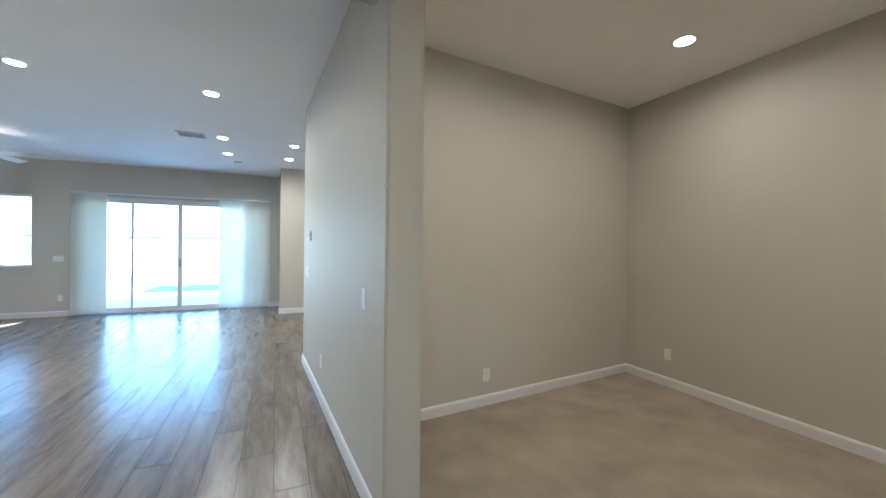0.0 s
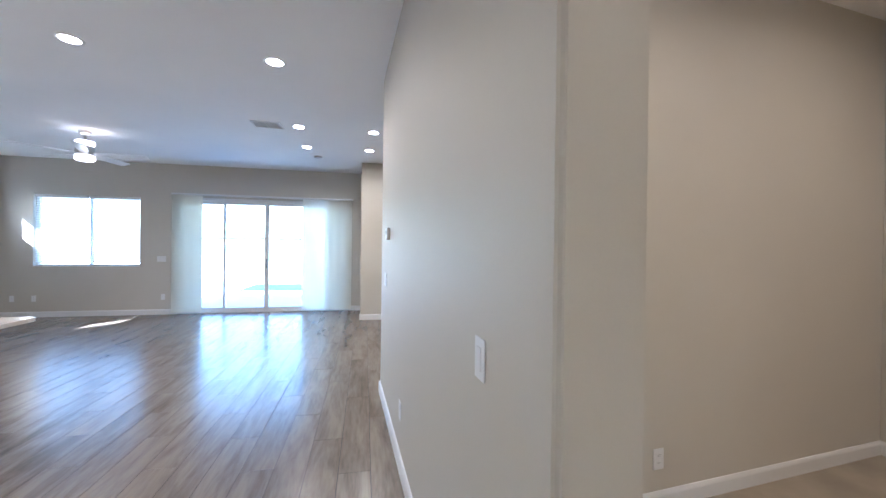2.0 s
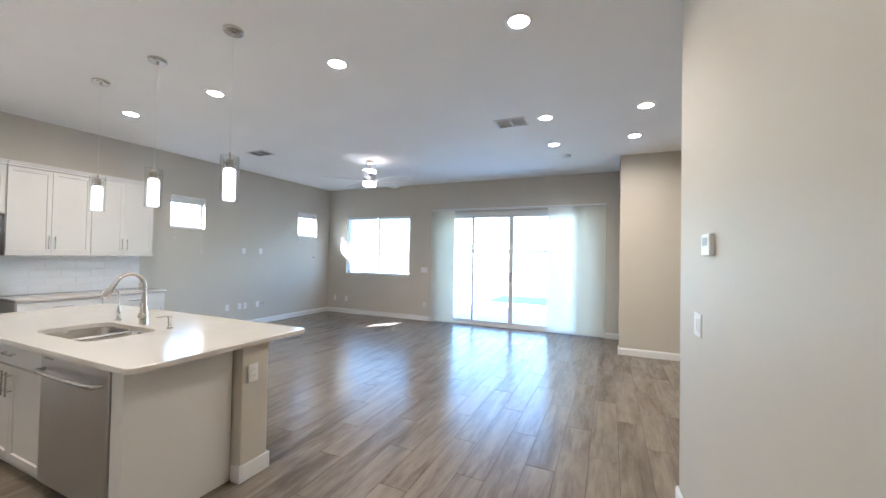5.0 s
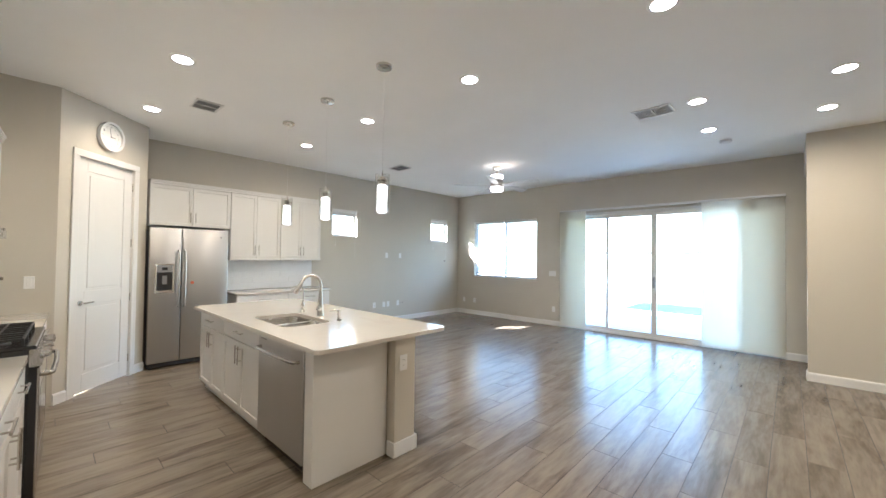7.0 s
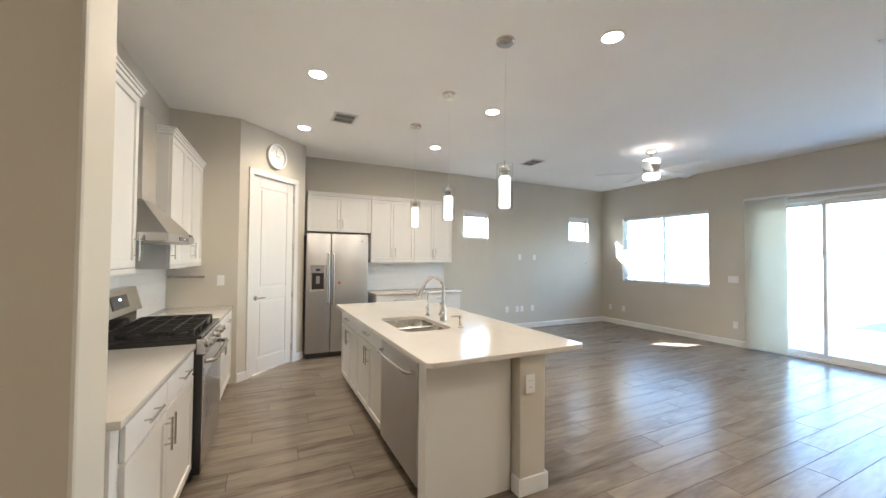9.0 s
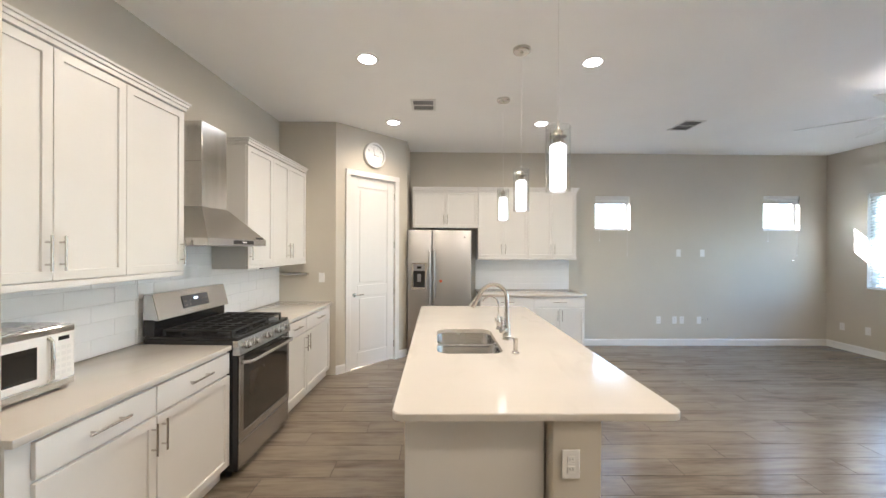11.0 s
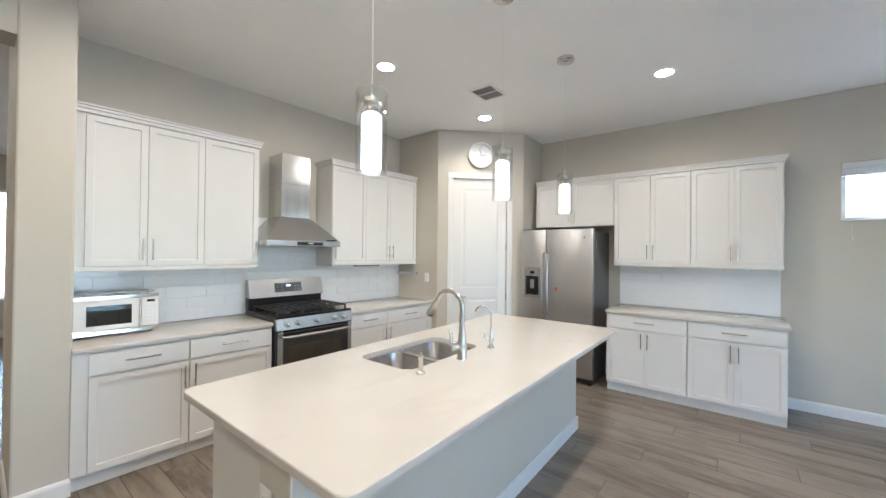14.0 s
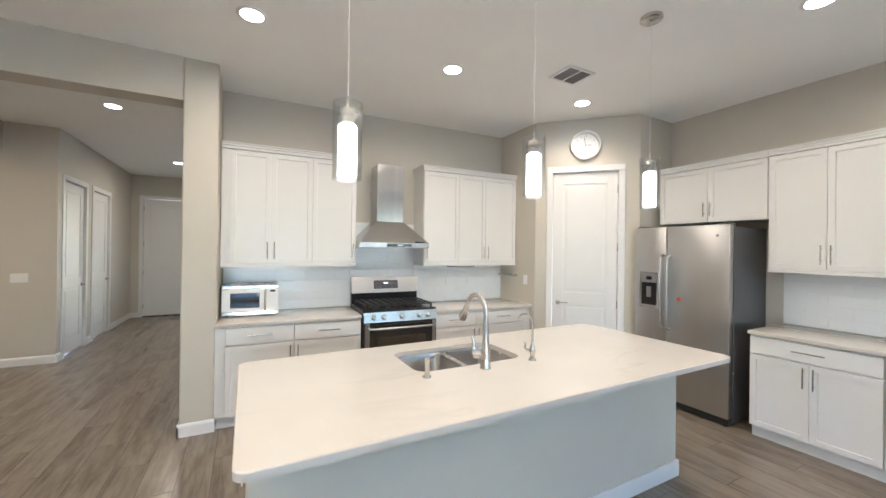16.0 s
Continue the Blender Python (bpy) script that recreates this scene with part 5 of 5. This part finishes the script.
# ---- wall plates, clock, small things ----
def plate(name, m, label, gangs=1, kind="outlet"):
    """Wall plate; local front towards -y, base at the wall."""
    d = thing(name, m, label, "outlet" if kind == "outlet" else "switch", "wall plates")
    w = 0.072 + 0.046 * (gangs - 1)
    bm = bmesh.new()
    box(bm, -w / 2, w / 2, -0.006, -0.0005, -0.058, 0.058, bevel=0.0025)
    part("plate", bm, PLASTIC, d)
    for g in range(gangs):
        x = (g - (gangs - 1) / 2) * 0.046
        if kind == "outlet":
            for z in (-0.02, 0.02):
                bm = bmesh.new()
                box(bm, x - 0.016, x + 0.016, -0.0085, -0.0062, z - 0.014, z + 0.014, bevel=0.002)
                s = part("socket", bm, PLASTIC, d)
                bm = bmesh.new()
                for k in (-0.006, 0.006):
                    box(bm, x + k - 0.001, x + k + 0.001, -0.0089, -0.0086, z - 0.003, z + 0.006)
                part("slot", bm, IRON, s)
        elif kind == "switch":
            bm = bmesh.new()
            box(bm, x - 0.016, x + 0.016, -0.009, -0.0062, -0.033, 0.033, bevel=0.002)
            part("rocker", bm, PLASTIC, d)
    return d


N_ = lambda x, z: Matrix.Translation((x, NY, z))
W_ = lambda y, z: Matrix.Translation((WX, y, z)) @ Matrix.Rotation(radians(90), 4, "Z")
E_ = lambda x, y, z: Matrix.Translation((x, y, z)) @ Matrix.Rotation(radians(-90 + (HANG if x < 1.5 else 0)), 4, "Z")
S_ = lambda x, y, z: Matrix.Translation((x, y, z)) @ FLIP
plate("light_switch", N_(-3.02, 1.14), "white two-gang rocker switch", 3, "switch")
for x in (-2.99, -5.54, -5.19):
    plate("wall_outlet", N_(x, 0.36), "white double wall outlet")
for y in (8.64, 8.90, 9.02):
    plate("wall_outlet", W_(y, 0.41), "white double wall outlet")
for y in (9.30,):
    plate("cable_plate", W_(y, 0.41), "white blank cable plate with a cable stub", 1, "blank")
for y in (8.96, 9.35):
    plate("blank_plate", W_(y, 1.495), "white blank wall plate", 1, "blank")
cb = thing("cable_stub", W_(9.36, 0.42), "short loose coaxial cable end at the wall", "cable")
bm = bmesh.new()
tube(bm, [(0, 0, 0), (0.01, -0.03, 0.0), (0.04, -0.05, -0.01), (0.06, -0.04, 0.015), (0.03, -0.06, 0.03)], 0.004, 8)
part("wire", bm, NICKEL, cb, "", True)
hk = thing("wall_hook", W_(10.84, 1.37), "small nickel wall hook", "hook")
bm = bmesh.new()
cyl(bm, (0, -0.006, 0), 0.022, 0.012, "y", 18, bevel=0.003)
tube(bm, [(0, -0.01, 0), (0, -0.035, 0), (0.0, -0.045, 0.02)], 0.006, 10)
part("post", bm, NICKEL, hk, "", True)
plate("light_switch", E_(hall_x(3.755), 3.755, 1.135), "white rocker switch on the hall wall", 1, "switch")
plate("wall_outlet", E_(hall_x(5.20), 5.20, 0.375), "white double wall outlet")
plate("light_switch", E_(hall_x(6.12), 6.12, 1.15), "white two-gang switch near the wall end", 2, "switch")
plate("light_switch", S_(HXB + 0.1, 6.52, 1.11), "white rocker switch round the corner", 2, "switch")
plate("wall_outlet", Matrix.Translation((2.655, DNA + (2.655 - HX1) * (DNB - DNA) / (4.82 - HX1), 0.285)) @ Matrix.Rotation(math.atan2(DNB - DNA, 4.82 - HX1), 4, "Z"), "white double wall outlet in the den")
plate("blank_plate", E_(4.66, 4.205, 0.345), "white blank plate in the den", 1, "blank")
plate("light_switch", S_(1.23, 0.55, 1.12), "white three-gang switch in the den", 3, "switch")
plate("light_switch", Matrix.Translation((-4.39, 3.65, 1.19)) @ Matrix.Rotation(radians(90), 4, "Z"), "white light switch beside the pantry", 1, "switch")
plate("wall_outlet", Matrix.Translation((-1.315, 5.60, 0.685)) @ Matrix.Rotation(radians(90), 4, "Z"), "white outlet on the end of the island", 1)
th = thing("thermostat", E_(hall_x(5.93), 5.93, 1.55), "white square wall thermostat with a small display", "thermostat")
bm = bmesh.new()
box(bm, -0.06, 0.06, -0.024, -0.0005, -0.05, 0.05, bevel=0.005)
part("body", bm, PLASTIC, th)
bm = bmesh.new()
box(bm, -0.035, 0.035, -0.0252, -0.0242, -0.005, 0.032)
part("display", bm, GREYPLASTIC, th)
ul = thing("under_cabinet_light", RG @ Matrix.Translation((-3.62, 3.40, UB)), "slim dark under-cabinet light bar, switched off", "light bar")
bm = bmesh.new()
box(bm, -0.18, 0.18, -0.02, 0.02, -0.016, -0.0005, bevel=0.003)
part("housing", bm, GREYPLASTIC, ul)
wl = thing("wall_ledge", Matrix.Translation((-4.39, 3.135, 1.235)), "narrow steel under-cabinet rail on the wall", "rail")
bm = bmesh.new()
box(bm, 0.0005, 0.05, 0.02, 0.36, -0.015, 0.015, bevel=0.004)
part("bar", bm, NICKEL, wl)

ck = thing("wall_clock", Matrix.Translation((PL[0] + u.x * 0.555, PL[1] + u.y * 0.555, 2.78)) @ Matrix.Rotation(math.atan2(PD.y, PD.x), 4, "Z"), "round white wall clock over the pantry door", "clock")
CR = 0.165
bm = bmesh.new()
ring(bm, (0, -0.02, 0), CR - 0.028, CR, 0.044, 48, "y")
bmesh.ops.bevel(bm, geom=bm.edges[:], offset=0.003, segments=1, affect="EDGES")
part("rim", bm, CLOCKWHITE, ck, "white rounded rim", True)
bm = bmesh.new()
cyl(bm, (0, -0.008, 0), CR - 0.027, 0.012, "y", 48)
part("dial", bm, CLOCKWHITE, ck)
for i in range(12):
    a = radians(90 - 30 * (i + 1))
    cu = bpy.data.curves.new("numeral", "FONT")
    cu.body, cu.size, cu.align_x, cu.align_y, cu.extrude = str(i + 1), 0.026, "CENTER", "CENTER", 0.0006
    cu.materials.append(GREYPLASTIC)
    o = new("numeral", cu)
    o.parent = ck
    o.matrix_local = pose(0.105 * math.cos(a), -0.0152, 0.105 * math.sin(a), 90, 0, 0)
for ln, wd, ang, y in ((0.062, 0.008, 91, -0.0165), (0.09, 0.006, -12, -0.018)):
    bm = bmesh.new()
    box(bm, -wd / 2, wd / 2, -0.0006, 0.0006, -0.012, ln)
    bmesh.ops.transform(bm, matrix=pose(0, y, 0, 0, ang, 0), verts=bm.verts)
    part("clock_arm", bm, GREYPLASTIC, ck)
bm = bmesh.new()
cyl(bm, (0, -0.018, 0), 0.006, 0.006, "y", 12)
part("pin", bm, GREYPLASTIC, ck)


# ---- tiles and planks ----
def tile_field(name, m, w, rows, z0, tw=0.305, thh=0.1, holes=(), label=""):
    """Running-bond subway tiles on a grout bed; local x along the wall, front towards -y."""
    d = tagged(new(name), label, "", "", "structure")
    d.matrix_world = m
    bm = bmesh.new()
    cache = {}
    h = rows * thh
    for a, b, zz0, zz1 in holes:
        box(bm, a, b, -0.004, -0.0005, zz0, zz1)
    part("grout", bm, GROUT, d)
    for a, b, zz0, zz1 in holes:
        n = int(math.ceil((zz1 - zz0) / thh - 0.01))
        for r in range(n):
            za, zb_ = zz0 + r * thh, min(zz0 + (r + 1) * thh, zz1)
            k = round((za - z0) / thh)
            x = -tw * (0.5 if k % 2 else 0.0)
            while x < b:
                xa, xb = max(x, a), min(x + tw, b)
                if xb - xa > 0.012:
                    key = (round(xb - xa, 3), round(zb_ - za, 3))
                    if key not in cache:
                        q = bmesh.new()
                        g = 0.0007
                        lo = [q.verts.new(p) for p in ((g, -0.0042, g), (key[0] - g, -0.0042, g), (key[0] - g, -0.0042, key[1] - g), (g, -0.0042, key[1] - g))]
                        c = g + 0.0009
                        hi = [q.verts.new(p) for p in ((c, -0.0068, c), (key[0] - c, -0.0068, c), (key[0] - c, -0.0068, key[1] - c), (c, -0.0068, key[1] - c))]
                        q.faces.new(hi)
                        for i in range(4):
                            q.faces.new((lo[i], lo[(i + 1) % 4], hi[(i + 1) % 4], hi[i]))
                        cache[key] = mesh_of("tile", q, TILE)
                    o = new("tile", cache[key])
                    o.parent = d
                    o.location = (xa, 0, za)
                x += tw
    return d


tile_field("backsplash_range", SM(-1.102, SY, 0), 3.3, 5, CT, holes=((0.0, 1.234, CT + 0.001, UB), (1.235, 2.004, CT + 0.001, 1.85), (2.005, 3.287, CT + 0.001, UB)), label="glossy white subway tile backsplash behind the range")
tile_field("backsplash_west", WM(WX, 5.672, 0), 1.5, 5, CT, holes=((0.0, 1.507, CT + 0.001, WB),), label="glossy white subway tile backsplash")

PW, PLN, G = 0.203, 1.215, 0.0042
floor_ob = bpy.data.objects["floor"]
bm = bmesh.new()
bvs = [bm.verts.new(p) for p in ((G / 2, G / 2, -0.0015), (PW - G / 2, G / 2, -0.0015), (PW - G / 2, PLN - G / 2, -0.0015), (G / 2, PLN - G / 2, -0.0015))]
c = G / 2 + 0.0003
tvs = [bm.verts.new(p) for p in ((c, c, 0), (PW - c, c, 0), (PW - c, PLN - c, 0), (c, PLN - c, 0))]
bm.faces.new(tvs)
for i in range(4):
    bm.faces.new((bvs[i], bvs[(i + 1) % 4], tvs[(i + 1) % 4], tvs[i]))
plank_me = mesh_of("plank", bm, PLANK)
rest_v, rest_f = [], []
count = 0
rng = random.Random(4)
for i in range(int((3.2 - WX) / PW) + 1):
    x = WX - 0.02 + i * PW
    y = FY - 0.1 - ((i * 0.37) % 1.0) * PLN
    while y < NY + 0.05:
        cx_, cy_ = x + PW / 2, y + PLN / 2
        inside_den = x + PW > HX1 and y < 4.7
        if not inside_den and y + PLN < NY + T and x + PW < 3.3:
            near = -2.6 < cx_ < 1.6 and 3.2 < cy_ < 10.4
            if near and count < 300:
                o = new("plank", plank_me)
                o.parent = floor_ob
                o.location = (x, y, 0)
                count += 1
            else:
                k = len(rest_v)
                for p in ((c, c, 0), (PW - c, c, 0), (PW - c, PLN - c, 0), (c, PLN - c, 0), (G / 2, G / 2, -0.0015), (PW - G / 2, G / 2, -0.0015), (PW - G / 2, PLN - G / 2, -0.0015), (G / 2, PLN - G / 2, -0.0015)):
                    rest_v.append((x + p[0], y + p[1], p[2]))
                rest_f.append((k, k + 1, k + 2, k + 3))
                for a in range(4):
                    b = (a + 1) % 4
                    rest_f.append((k + 4 + a, k + 4 + b, k + b, k + a))
        elif not inside_den and x + PW < 3.3:
            k = len(rest_v)
            ye = min(y + PLN, NY + T)
            for p in ((x + c, y + c), (x + PW - c, y + c), (x + PW - c, ye - c), (x + c, ye - c)):
                rest_v.append((p[0], p[1], 0))
            rest_f.append((k, k + 1, k + 2, k + 3))
        y += PLN
me = bpy.data.meshes.new("planks")
me.from_pydata(rest_v, [], rest_f)
me.materials.append(PLANK)
o = tagged(new("planks", me), "", "", "", "stuff")
o.parent = floor_ob
